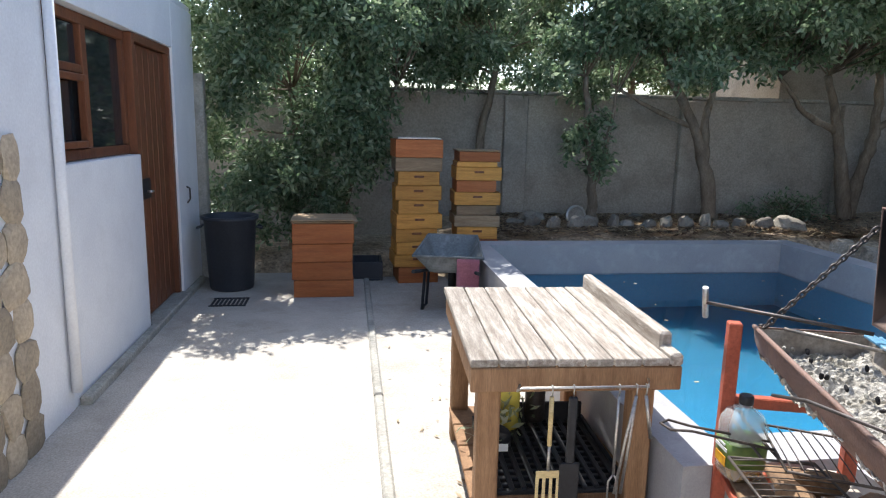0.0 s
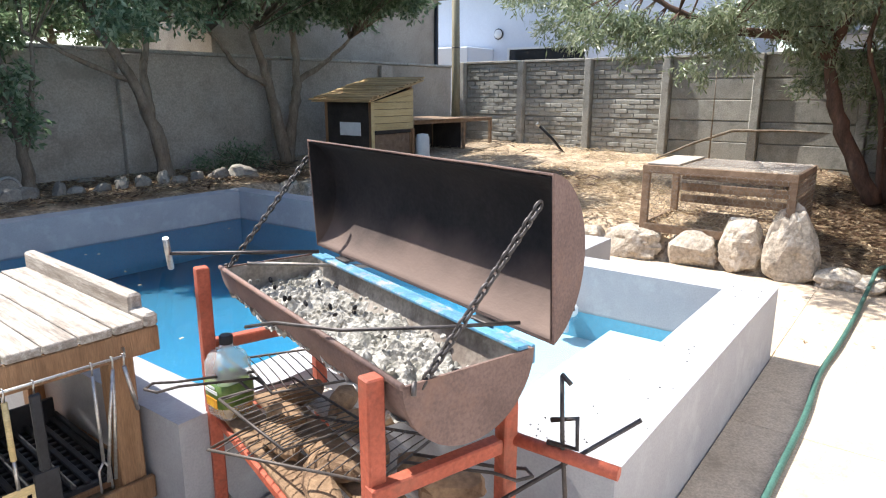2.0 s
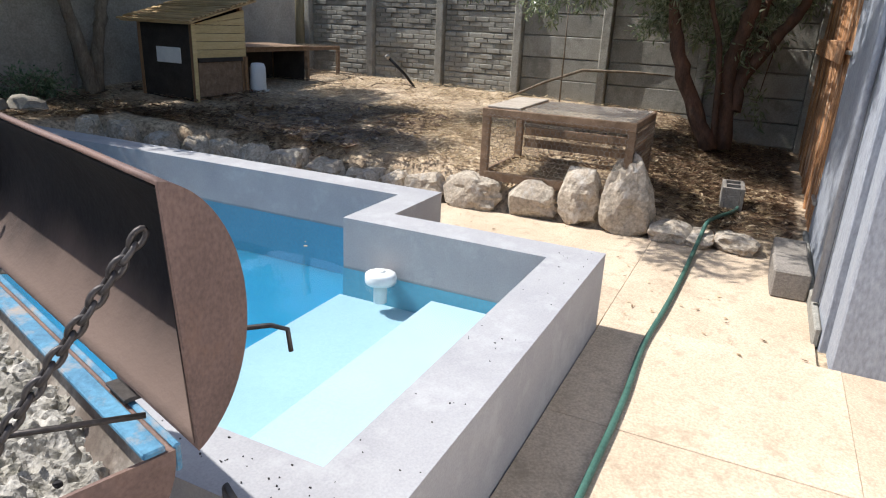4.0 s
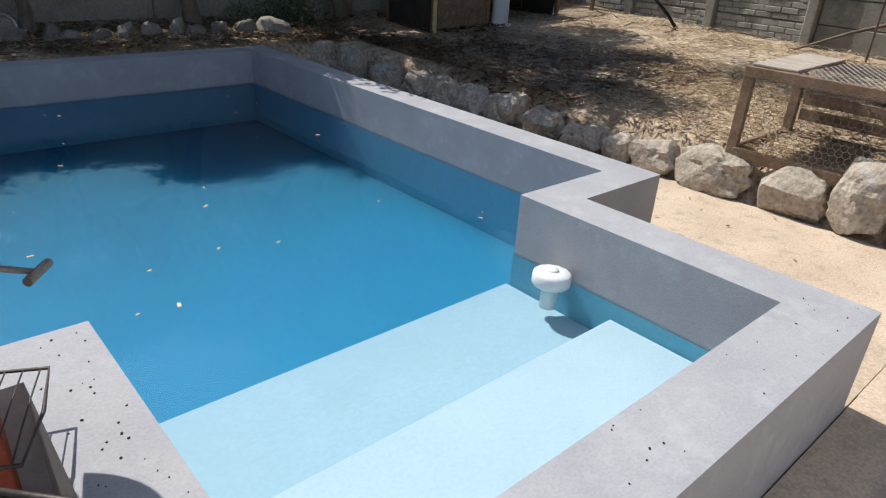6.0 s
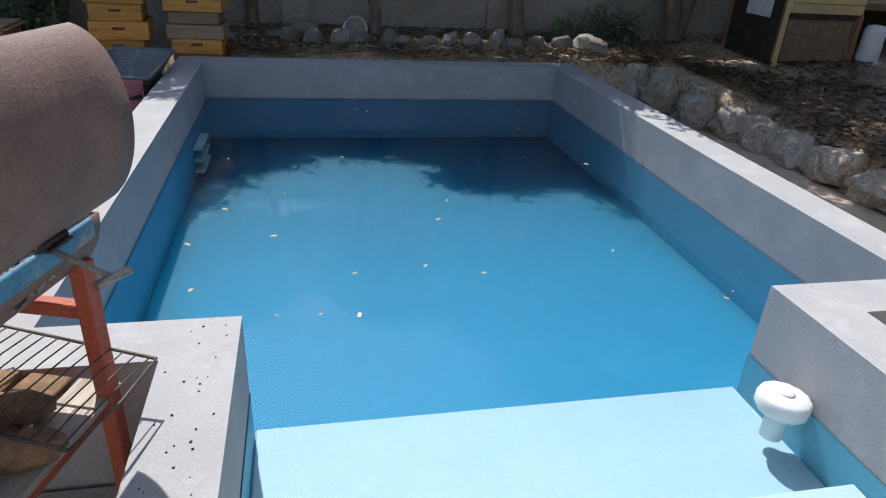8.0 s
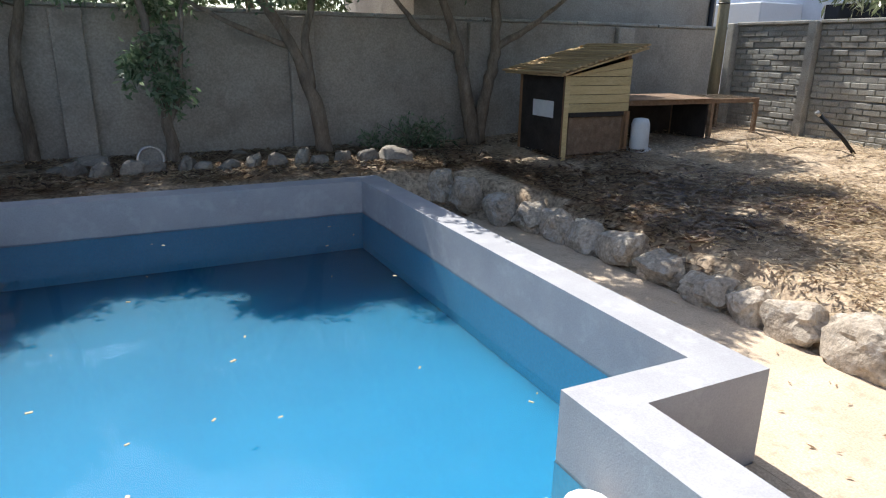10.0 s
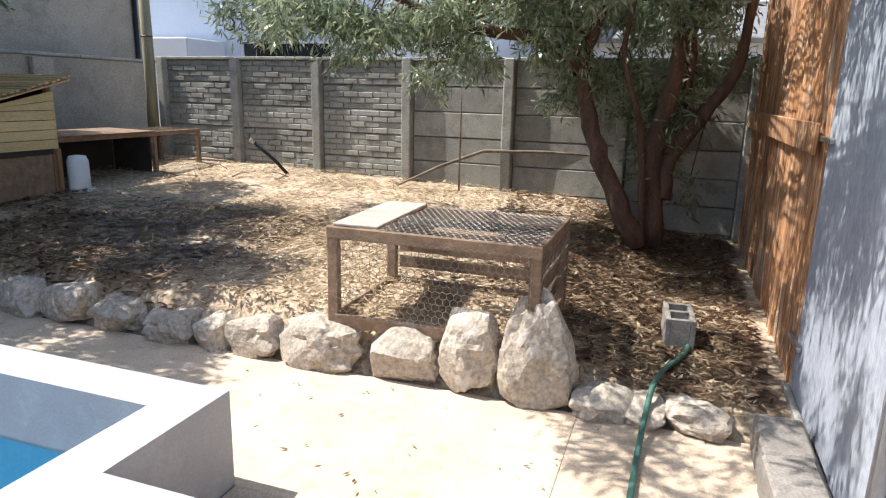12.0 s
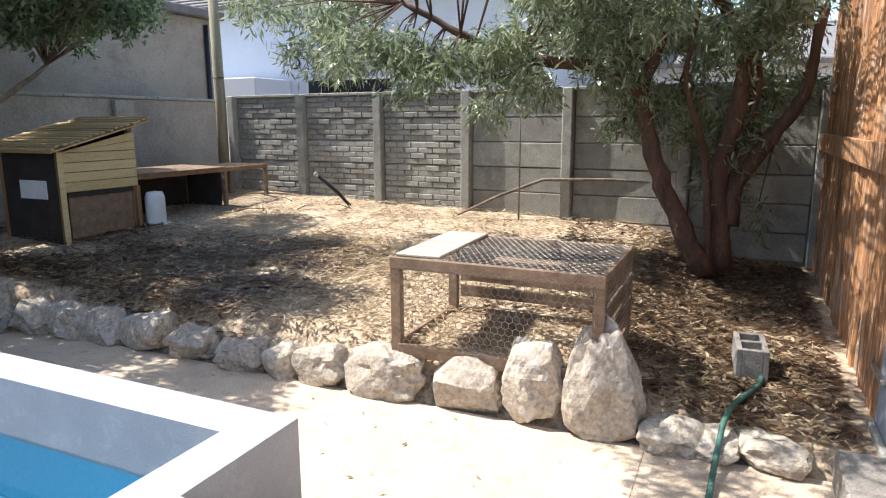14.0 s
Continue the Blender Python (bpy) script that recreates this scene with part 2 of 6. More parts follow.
M["redsteel"] = mat("red_oxide_steel", (0.42, 0.10, 0.055), (0.33, 0.075, 0.04), 0.55, 6, 0.15, 80, spots=(0.20, 0.08, 0.05), spot_size=9, spot_amount=0.5)
M["iron"] = mat("dark_iron", (0.10, 0.09, 0.085), (0.06, 0.05, 0.045), 0.5, 10, 0.1, 90, metal=0.6)
M["steel"] = mat("worn_steel", (0.55, 0.53, 0.5), (0.42, 0.40, 0.37), 0.35, 10, 0.05, 90, metal=0.9)
M["sootwire"] = mat("sooty_grid_wire", (0.12, 0.10, 0.085), (0.06, 0.05, 0.045), 0.55, 10, 0.0, 90, metal=0.5)
M["wire"] = mat("galvanised_wire", (0.34, 0.31, 0.27), (0.22, 0.19, 0.16), 0.5, 10, 0.0, 90, metal=0.6)
M["black"] = mat("black_plastic", (0.025, 0.026, 0.03), (0.018, 0.018, 0.02), 0.5, 6, 0.1, 80)
M["binplastic"] = mat("grey_bin_plastic", (0.045, 0.05, 0.06), (0.035, 0.04, 0.05), 0.5, 4, 0.1, 80)
M["bluepaint"] = mat("blue_strip_paint", (0.10, 0.27, 0.40), (0.07, 0.19, 0.30), 0.7, 8, 0.3, 70, spots=(0.34, 0.28, 0.23), spot_size=7, spot_amount=0.9)
M["rock"] = mat("granite_rock", (0.52, 0.45, 0.36), (0.34, 0.27, 0.20), 0.9, 5, 1.0, 34, spots=(0.62, 0.58, 0.52), spot_size=5, spot_amount=0.7, vary=0.2, fine=0.4)
M["stone"] = mat("dark_field_stone", (0.30, 0.27, 0.22), (0.2, 0.17, 0.14), 0.9, 6, 0.6, 50, vary=0.3)
M["clad"] = mat("cladding_stone", (0.44, 0.36, 0.26), (0.33, 0.27, 0.20), 0.9, 6, 0.5, 50, vary=0.35)
M["block"] = mat("concrete_block", (0.27, 0.24, 0.21), (0.20, 0.18, 0.155), 0.95, 6, 0.6, 70, vary=0.1)
M["bark"] = mat("tree_bark", (0.24, 0.19, 0.14), (0.14, 0.11, 0.08), 0.9, 7, 0.8, 50, stretch=(1.5, 1.5, 0.5), spots=(0.33, 0.28, 0.22), spot_size=5, spot_amount=0.5)
M["redbark"] = mat("red_tree_bark", (0.16, 0.09, 0.06), (0.085, 0.052, 0.036), 0.9, 7, 0.8, 50, stretch=(1.5, 1.5, 0.5))
M["hose"] = mat("green_hose", (0.06, 0.14, 0.11), (0.045, 0.11, 0.085), 0.5, 10, 0.05, 60)
M["straw"] = mat("dry_straw", (0.64, 0.52, 0.33), (0.50, 0.38, 0.22), 0.9, 10, 0.0, 60, vary=0.3)
M["pink"] = mat("pink_cloth", (0.66, 0.28, 0.34), (0.56, 0.22, 0.28), 0.9, 8, 0.3, 120)
M["basin"] = mat("grey_basin", (0.20, 0.22, 0.22), (0.14, 0.15, 0.15), 0.7, 6, 0.3, 60, spots=(0.45, 0.47, 0.47), spot_size=4, spot_amount=0.4)
M["whiteplastic"] = mat("white_plastic", (0.75, 0.76, 0.75), (0.66, 0.67, 0.66), 0.4, 6, 0.05, 60, fine=0.05)
M["housewhite"] = mat("neighbour_white_wall", (0.62, 0.66, 0.72), (0.58, 0.62, 0.68), 0.8, 1.0, 0.05, 30, fine=0.05)
M["rooftile"] = mat("grey_roof_tile", (0.22, 0.21, 0.21), (0.16, 0.15, 0.15), 0.8, 5, 0.3, 40)
M["polewood"] = mat("treated_pole", (0.30, 0.26, 0.17), (0.22, 0.19, 0.12), 0.8, 5, 0.3, 60, stretch=(4, 4, 0.4))
M["darkglass"] = mat("dark_window_glass", (0.02, 0.024, 0.028), (0.015, 0.018, 0.02), 0.06, 2, 0.0, 10, spec=0.5, fine=0.02)
M["oil"] = clear_mat("sunflower_oil", (0.95, 0.62, 0.10), body=0.35, body_color=(0.8, 0.45, 0.03))
M["pet"] = clear_mat("clear_bottle_plastic", (0.92, 0.93, 0.9), body=0.28, body_color=(0.85, 0.87, 0.85))
M["labelgreen"] = mat("green_label", (0.06, 0.13, 0.035), (0.17, 0.21, 0.05), 0.45, 14, 0.0, 50, fine=0.1)
M["labelyellow"] = mat("yellow_label", (0.75, 0.42, 0.03), (0.55, 0.22, 0.02), 0.45, 30, 0.0, 50, fine=0.1)
M["jar"] = clear_mat("yellow_jar", (0.9, 0.85, 0.35), body=0.6, body_color=(0.72, 0.62, 0.15))
M["firewood"] = mat("split_firewood", (0.36, 0.23, 0.13), (0.20, 0.12, 0.07), 0.9, 8, 0.6, 60, stretch=(1, 1, 1), vary=0.3)
M["boardwhite"] = mat("pale_shelf_board", (0.50, 0.44, 0.37), (0.36, 0.30, 0.24), 0.8, 6, 0.25, 60, stretch=(0.5, 4, 4), spots=(0.15, 0.11, 0.08), spot_size=5, spot_amount=0.5)
M["leaf"] = leaf_mat("hedge_leaf", (0.09, 0.15, 0.075), (0.17, 0.24, 0.13), (0.36, 0.42, 0.28))
M["leafolive"] = leaf_mat("olive_leaf", (0.12, 0.16, 0.08), (0.24, 0.28, 0.16), (0.44, 0.46, 0.32))
M["mulch"] = leaf_mat("dark_leaf_shade_mulch", (0.05, 0.028, 0.018), (0.15, 0.09, 0.055), (0.34, 0.24, 0.16))
M["litter"] = leaf_mat("dry_leaf_litter", (0.16, 0.10, 0.06), (0.48, 0.36, 0.22), (0.70, 0.58, 0.41))


# ---- mesh helpers ----
def box(sx, sy, sz, at=(0, 0, 0), bev=0.004, rot=None):
    bm = bmesh.new()
    bmesh.ops.create_cube(bm, size=1, matrix=Matrix.Diagonal((sx, sy, sz, 1)))
    if bev:
        bmesh.ops.bevel(bm, geom=bm.edges[:], offset=min(bev, 0.3 * min(sx, sy, sz)), segments=1, affect="EDGES", profile=0.5)
    m = Matrix.Translation(at)
    if rot:
        m = m @ Euler([radians(a) for a in rot]).to_matrix().to_4x4()
    bm.transform(m)
    return bm


def span(x0, x1, y0, y1, z0, z1, bev=0.004):
    return box(x1 - x0, y1 - y0, z1 - z0, ((x0 + x1) / 2, (y0 + y1) / 2, (z0 + z1) / 2), bev)


def merged(*bms):
    out = bmesh.new()
    for b in bms:
        me = bpy.data.meshes.new("tmp")
        b.to_mesh(me)
        b.free()
        out.from_mesh(me)
        bpy.data.meshes.remove(me)
    return out


def tube(points, r, seg=8, close=True):
    """A round bar along points; r is one radius or one for each point."""
    pts = [Vector(p) for p in points]
    rs = r if isinstance(r, (list, tuple)) else [r] * len(pts)
    bm = bmesh.new()
    rings = []
    side = None
    for i, p in enumerate(pts):
        d = (pts[min(i + 1, len(pts) - 1)] - pts[max(i - 1, 0)]).normalized()
        if side is None:
            side = d.orthogonal().normalized()
        side = (side - d * side.dot(d)).normalized()
        up = d.cross(side)
        rings.append([bm.verts.new(p + (side * math.cos(a) + up * math.sin(a)) * rs[i]) for a in [2 * math.pi * k / seg for k in range(seg)]])
    for a, b in zip(rings, rings[1:]):
        for k in range(seg):
            bm.faces.new((a[k], a[(k + 1) % seg], b[(k + 1) % seg], b[k])).smooth = True
    if close:
        bm.faces.new(rings[0][::-1])
        bm.faces.new(rings[-1])
    return bm


def lathe(profile, seg=24, at=(0, 0, 0)):
    bm = bmesh.new()
    rings = []
    for r, z in profile:
        rings.append([bm.verts.new((at[0] + r * math.cos(2 * math.pi * k / seg), at[1] + r * math.sin(2 * math.pi * k / seg), at[2] + z)) for k in range(seg)])
    for a, b in zip(rings, rings[1:]):
        for k in range(seg):
            bm.faces.new((a[k], a[(k + 1) % seg], b[(k + 1) % seg], b[k])).smooth = True
    bm.faces.new(rings[0][::-1])
    bm.faces.new(rings[-1])
    return bm


def rock_bm(seed, sx, sy, sz, sub=3, peak=0.0):
    rng = random.Random(seed)
    off = Vector((rng.uniform(-50, 50), rng.uniform(-50, 50), rng.uniform(-50, 50)))
    cuts = [(Vector((rng.gauss(0, 1), rng.gauss(0, 1), rng.gauss(0.2, 0.8))).normalized(), rng.uniform(0.66, 0.92)) for _ in range(9)]
    bm = bmesh.new()
    bmesh.ops.create_icosphere(bm, subdivisions=sub, radius=1)
    for v in bm.verts:
        d = v.co.normalized()
        box_r = 1 / max(abs(d.x), abs(d.y), abs(d.z)) ** 0.55
        k = box_r * (0.85 + 0.28 * noise.noise(d * 1.1 + off) + 0.14 * noise.noise(d * 2.9 + off) + 0.05 * noise.noise(d * 8 + off) + 0.03 * noise.noise(d * 17 + off))
        c = d * k
        for n, far in cuts:
            over = c.dot(n) - far
            if over > 0:
                c = c - n * over * 0.85
        if peak:
            t = max(0.0, c.z + 0.3)
            c.x *= 1 - peak * min(1, t * 0.75)
            c.y *= 1 - peak * min(1, t * 0.75)
        v.co = Vector((c.x * sx / 2, c.y * sy / 2, c.z * sz / 2))
    lo = min(v.co.z for v in bm.verts)
    for v in bm.verts:
        v.co.z -= lo
    return bm


def mesh_of(name, bm, material):
    me = bpy.data.meshes.new(name)
    bm.normal_update()
    bm.to_mesh(me)
    bm.free()
    me.materials.append(material)
    return me


def part(name, bm, material, parent=None, label="", at=None):
    ob = new(name, mesh_of(name, bm, material))
    if parent is not None:
        ob.parent = parent
    if at is not None:
        ob.matrix_basis = at
    if label:
        tagged(ob, label)
    return ob


def thing(name, m, label, category, group=""):
    ob = new(name)
    ob.empty_display_size = 0.2
    ob.matrix_basis = m
    return tagged(ob, label, category, group)


def piece(name, me, parent, m):
    ob = new(name, me)
    ob.parent = parent
    ob.matrix_basis = m
    return ob


def quads(name, v, faces, material, smooth=False):
    me = bpy.data.meshes.new(name)
    me.from_pydata(v.tolist() if hasattr(v, "tolist") else v, [], faces.tolist() if hasattr(faces, "tolist") else faces)
    me.materials.append(material)
    if smooth:
        me.shade_smooth()
    return me


def leaf_cloud(name, centres, radii, count, size, material, parent, seed, droop=0.0, aspect=0.3):
    """Many small folded leaves in clumps round the centres."""
    rng = np.random.RandomState(seed)
    c, r = np.array(centres, float), np.array(radii, float)
    w = (r[:, 0] * r[:, 1] * r[:, 2]) ** (2 / 3)
    idx = rng.choice(len(c), count, p=w / w.sum())
    # twigs first, leaves strung round each twig
    n_tw = max(1, count // 9)
    d = rng.normal(size=(n_tw, 3))
    d /= np.linalg.norm(d, axis=1)[:, None]
    rad = rng.uniform(0.25, 1.0, n_tw) ** 0.5
    ti = rng.choice(len(c), n_tw, p=w / w.sum())
    tw = c[ti] + d * rad[:, None] * r[ti]
    td = d + rng.normal(size=(n_tw, 3)) * 0.6
    td[:, 2] -= droop
    td /= np.linalg.norm(td, axis=1)[:, None]
    k = rng.randint(0, n_tw, count)
    p = tw[k] + td[k] * rng.uniform(-0.14, 0.14, count)[:, None] + rng.normal(size=(count, 3)) * 0.025
    ax = td[k] * 0.6 + rng.normal(size=(count, 3)) * 0.7
    ax[:, 2] -= droop * 0.6
    ax /= np.linalg.norm(ax, axis=1)[:, None]
    sd = np.cross(ax, rng.normal(size=(count, 3)))
    sd /= np.linalg.norm(sd, axis=1)[:, None]
    ln = (size * rng.uniform(0.6, 1.35, count))[:, None]
    v = np.stack([p, p + ax * ln * 0.5 + sd * ln * aspect * 0.5, p + ax * ln, p + ax * ln * 0.5 - sd * ln * aspect * 0.5], 1).reshape(-1, 3)
    ob = new(name, quads(name, v, np.arange(count * 4).reshape(-1, 4), material))
    ob.parent = parent
    return ob

# ---- the plan ----
RIM, WATER = 0.45, 0.14


def smooth(t):
    t = min(1.0, max(0.0, t))
    return t * t * (3 - 2 * t)


def rock_line(y):
    return 4.12 - 0.62 * smooth((y - 3.6) / 2.4)


def garden(x, y):
    """Height of the ground: level paving, a raised bed behind the pool and a garden behind the rocks."""
    right = (0.26 + 0.025 * (y - 0.5) + 0.05 * (x - 4.1)) * smooth((x - rock_line(y) + 0.02) / 0.22)
    right *= 0.3 + 0.7 * smooth((y + 1.3) / 1.3)
    back = (0.43 if x > -1.0 else 0.43 - 0.25 * smooth((-1.0 - x) / 0.4)) * smooth((y - (5.27 if x > -1.0 else 5.8)) / 0.3)
    return max(right if x > rock_line(y) - 0.05 else 0.0, back)


# ---- ground ----
def build_ground():
    fine_x = list(np.arange(-5.0, 11.01, 0.14))
    fine_y = list(np.arange(-4.0, 9.01, 0.14))
    fine_x = [-400, -60, -15] + fine_x + [20, 60, 400]
    fine_y = [-400, -60, -12] + fine_y + [16, 60, 400]
    for edge in (-0.8, 2.7):
        fine_x.append(edge)
    for edge in (0.72, 5.2):
        fine_y.append(edge)
    fine_x.sort()
    fine_y.sort()
    v, ids = [], {}
    for i, x in enumerate(fine_x):
        for j, y in enumerate(fine_y):
            ids[i, j] = len(v)
            z = garden(min(11, x), min(9, max(-4, y)))
            if z > 0.05:
                z += 0.03 * noise.noise(Vector((x * 2.3, y * 2.3, 0)))
            v.append((x, y, z - 0.03 if z <= 0.02 else z))
    f = []
    for i in range(len(fine_x) - 1):
        for j in range(len(fine_y) - 1):
            cx, cy = (fine_x[i] + fine_x[i + 1]) / 2, (fine_y[j] + fine_y[j + 1]) / 2
            if -0.8 < cx < 2.7 and 0.72 < cy < 5.2 or -0.12 < cx < 1.98 and -0.55 < cy < 0.8:
                continue
            f.append((ids[i, j], ids[i + 1, j], ids[i + 1, j + 1], ids[i, j + 1]))
    ob = new("ground", quads("ground", v, f, M["soil"], True))
    tagged(ob, "dry brown garden soil with straw and mulch", "ground", kind="structure")


build_ground()


# ---- swimming pool ----
def build_pool():
    xs = [-0.93, -0.70, -0.30, -0.08, 1.90, 2.14, 2.57, 2.81]
    ys = [-0.72, -0.46, 0.61, 0.83, 5.06, 5.30]

    def inside(x, y, o):
        a = -0.70 < x < 2.57 and 0.83 < y < 5.06 or -0.08 < x < 1.90 and -0.46 < y < 0.84
        b = -0.93 < x < 2.81 and 0.61 < y < 5.30 or -0.30 < x < 2.14 and -0.72 < y < 0.62
        return b if o else a

    cells = set()
    for i in range(7):
        for j in range(5):
            cx, cy = (xs[i] + xs[i + 1]) / 2, (ys[j] + ys[j + 1]) / 2
            if inside(cx, cy, True) and not inside(cx, cy, False):
                cells.add((i, j))
    bm = bmesh.new()
    vt = {}

    def vert(i, j, z):
        if (i, j, z) not in vt:
            vt[i, j, z] = bm.verts.new((xs[i], ys[j], z))
        return vt[i, j, z]

    for i, j in cells:
        bm.faces.new((vert(i, j, RIM), vert(i + 1, j, RIM), vert(i + 1, j + 1, RIM), vert(i, j + 1, RIM)))
        for di, dj, a, b in ((-1, 0, (i, j + 1), (i, j)), (1, 0, (i + 1, j), (i + 1, j + 1)), (0, -1, (i, j), (i + 1, j)), (0, 1, (i + 1, j + 1), (i, j + 1))):
            if (i + di, j + dj) not in cells:
                bm.faces.new((vert(*a, -1.3), vert(*b, -1.3), vert(*b, RIM), vert(*a, RIM)))
    sharp = [e for e in bm.edges if len(e.link_faces) == 2 and e.calc_face_angle() > 0.5 and max(v.co.z for v in e.verts) > 0]
    bmesh.ops.bevel(bm, geom=sharp, offset=0.018, segments=2, affect="EDGES", profile=0.5)
    pool = part("pool", bm, M["poolwall"])
    tagged(pool, "raised swimming pool with grey painted plaster walls, part filled", "pool", kind="structure")
    # lining below the water line, 4 mm inside the walls
    lin = bmesh.new()
    e, d = 0.004, -0.24
    loop = [(-0.70 + e, 0.83 + e), (-0.08 + e, 0.83 + e), (-0.08 + e, -0.46 + e), (1.90 - e, -0.46 + e), (1.90 - e, 0.83 + e), (2.57 - e, 0.83 + e), (2.57 - e, 5.06 - e), (-0.70 + e, 5.06 - e)]
    lo, hi = [lin.verts.new((x, y, d)) for x, y in loop], [lin.verts.new((x, y, WATER - 0.015)) for x, y in loop]
    for k in range(8):
        lin.faces.new((lo[k], hi[k], hi[(k + 1) % 8], lo[(k + 1) % 8]))
    part("deep_water", span(-0.694, 2.564, 0.836, 5.054, -1.28, d, 0), M["poolwater"], pool, "cloudy blue water, colour darkened towards the deep end")
    part("pool_lining", lin, M["poolblue"], pool, "blue pool lining, lightened for light scattered under water")
    # the bluer tint on the lower step stands for deeper water
    part("pool_step", span(-0.076, 1.896, -0.456, 0.86, d, -0.055, 0.01), M["poolstep_depth"], pool, "pale blue submerged step")
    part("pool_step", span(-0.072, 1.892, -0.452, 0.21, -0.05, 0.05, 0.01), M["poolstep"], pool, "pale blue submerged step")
    w = bmesh.new()
    e = 0.002
    loop = [(-0.70 + e, 0.83 + e), (-0.08 + e, 0.83 + e), (-0.08 + e, -0.46 + e), (1.90 - e, -0.46 + e), (1.90 - e, 0.83 + e), (2.57 - e, 0.83 + e), (2.57 - e, 5.06 - e), (-0.70 + e, 5.06 - e)]
    w.faces.new([w.verts.new((x, y, WATER)) for x, y in loop])
    tagged(part("water", w, M["water"]), "still clear blue pool water", "water", kind="structure")
    # three rungs of a submerged ladder niche on the far wall's side
    for k in range(3):
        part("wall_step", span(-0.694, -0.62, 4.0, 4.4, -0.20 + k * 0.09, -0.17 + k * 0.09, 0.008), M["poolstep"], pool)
    # floating bits
    rng = random.Random(4)
    for k in range(26):
        x, y = rng.uniform(-0.5, 2.4), rng.uniform(0.9, 4.8)
        s = rng.uniform(0.012, 0.035)
        ob = part("floating_leaf", box(s, s * 0.45, 0.004, (0, 0, 0), 0.001), M["straw"], None, "", pose(x, y, WATER + 0.003, 0, 0, rng.uniform(0, 180)))
        tagged(ob, "small pale dry leaf floating on the pool water", "leaf", "leaves on the water")
    fl = thing("chlorine_float", pose(1.80, 0.50, WATER - 0.05, 0, 4, 20), "white plastic chlorine dispenser floating in the pool", "pool float")
    part("float_ring", lathe([(0.02, 0.03), (0.085, 0.03), (0.095, 0.045), (0.095, 0.085), (0.085, 0.10), (0.03, 0.105)], 12), M["whiteplastic"], fl)
    part("cap", lathe([(0.03, 0.10), (0.028, 0.112), (0.01, 0.114)], 12), M["whiteplastic"], fl)
    part("canister", lathe([(0.03, -0.09), (0.04, -0.085), (0.042, 0.03), (0.02, 0.031)], 12), M["whiteplastic"], fl)


build_pool()


# ---- paving ----
def build_paving():
    """Concrete slabs: the yard by the house, the strip by the pool, the walk in front and beside the pool."""
    rng = random.Random(3)
    pv = tagged(part("pavement", span(-4.2, -3.66, -3.0, 5.6, -0.12, -0.01, 0.005), M["concrete"]), "pale sunlit concrete paving with stains and joints", "pavement", kind="structure")
    slabs = [(-3.655, -1.975, -3.4, 5.75, "concrete", 0.02), (-1.915, -0.94, 0.6, 5.6, "concrete", 0.0), (-1.97, -0.31, -3.4, 0.59, "concrete", 0.002),
             (-0.30, 1.2, -3.4, -0.725, "sandy", 0.0), (1.202, 2.30, -3.4, -1.952, "sandy", 0.0), (1.202, 2.30, -1.95, -0.725, "sandy", 0.002), (2.302, 4.06, -1.84, -0.722, "sandy", 0.0), (2.15, 2.80, -0.72, 0.6, "sandy", 0.0), (2.802, 4.06, -0.72, 5.2, "sandy", 0.0)]
    for x0, x1, y0, y1, m, z in slabs:
        part("slab", span(x0, x1, y0, y1, -0.1, z, 0.002), M[m], pv)
    # timber edging between yard and pool strip
    part("edging", merged(*[span(-1.974, -1.916, y, y + 1.395, -0.06, 0.03 + rng.uniform(-0.006, 0.006), 0.012) for y in (0.95, 2.35, 3.75, 5.15)]), M["cement"], pv, "narrow worn cement edging strip")


build_paving()


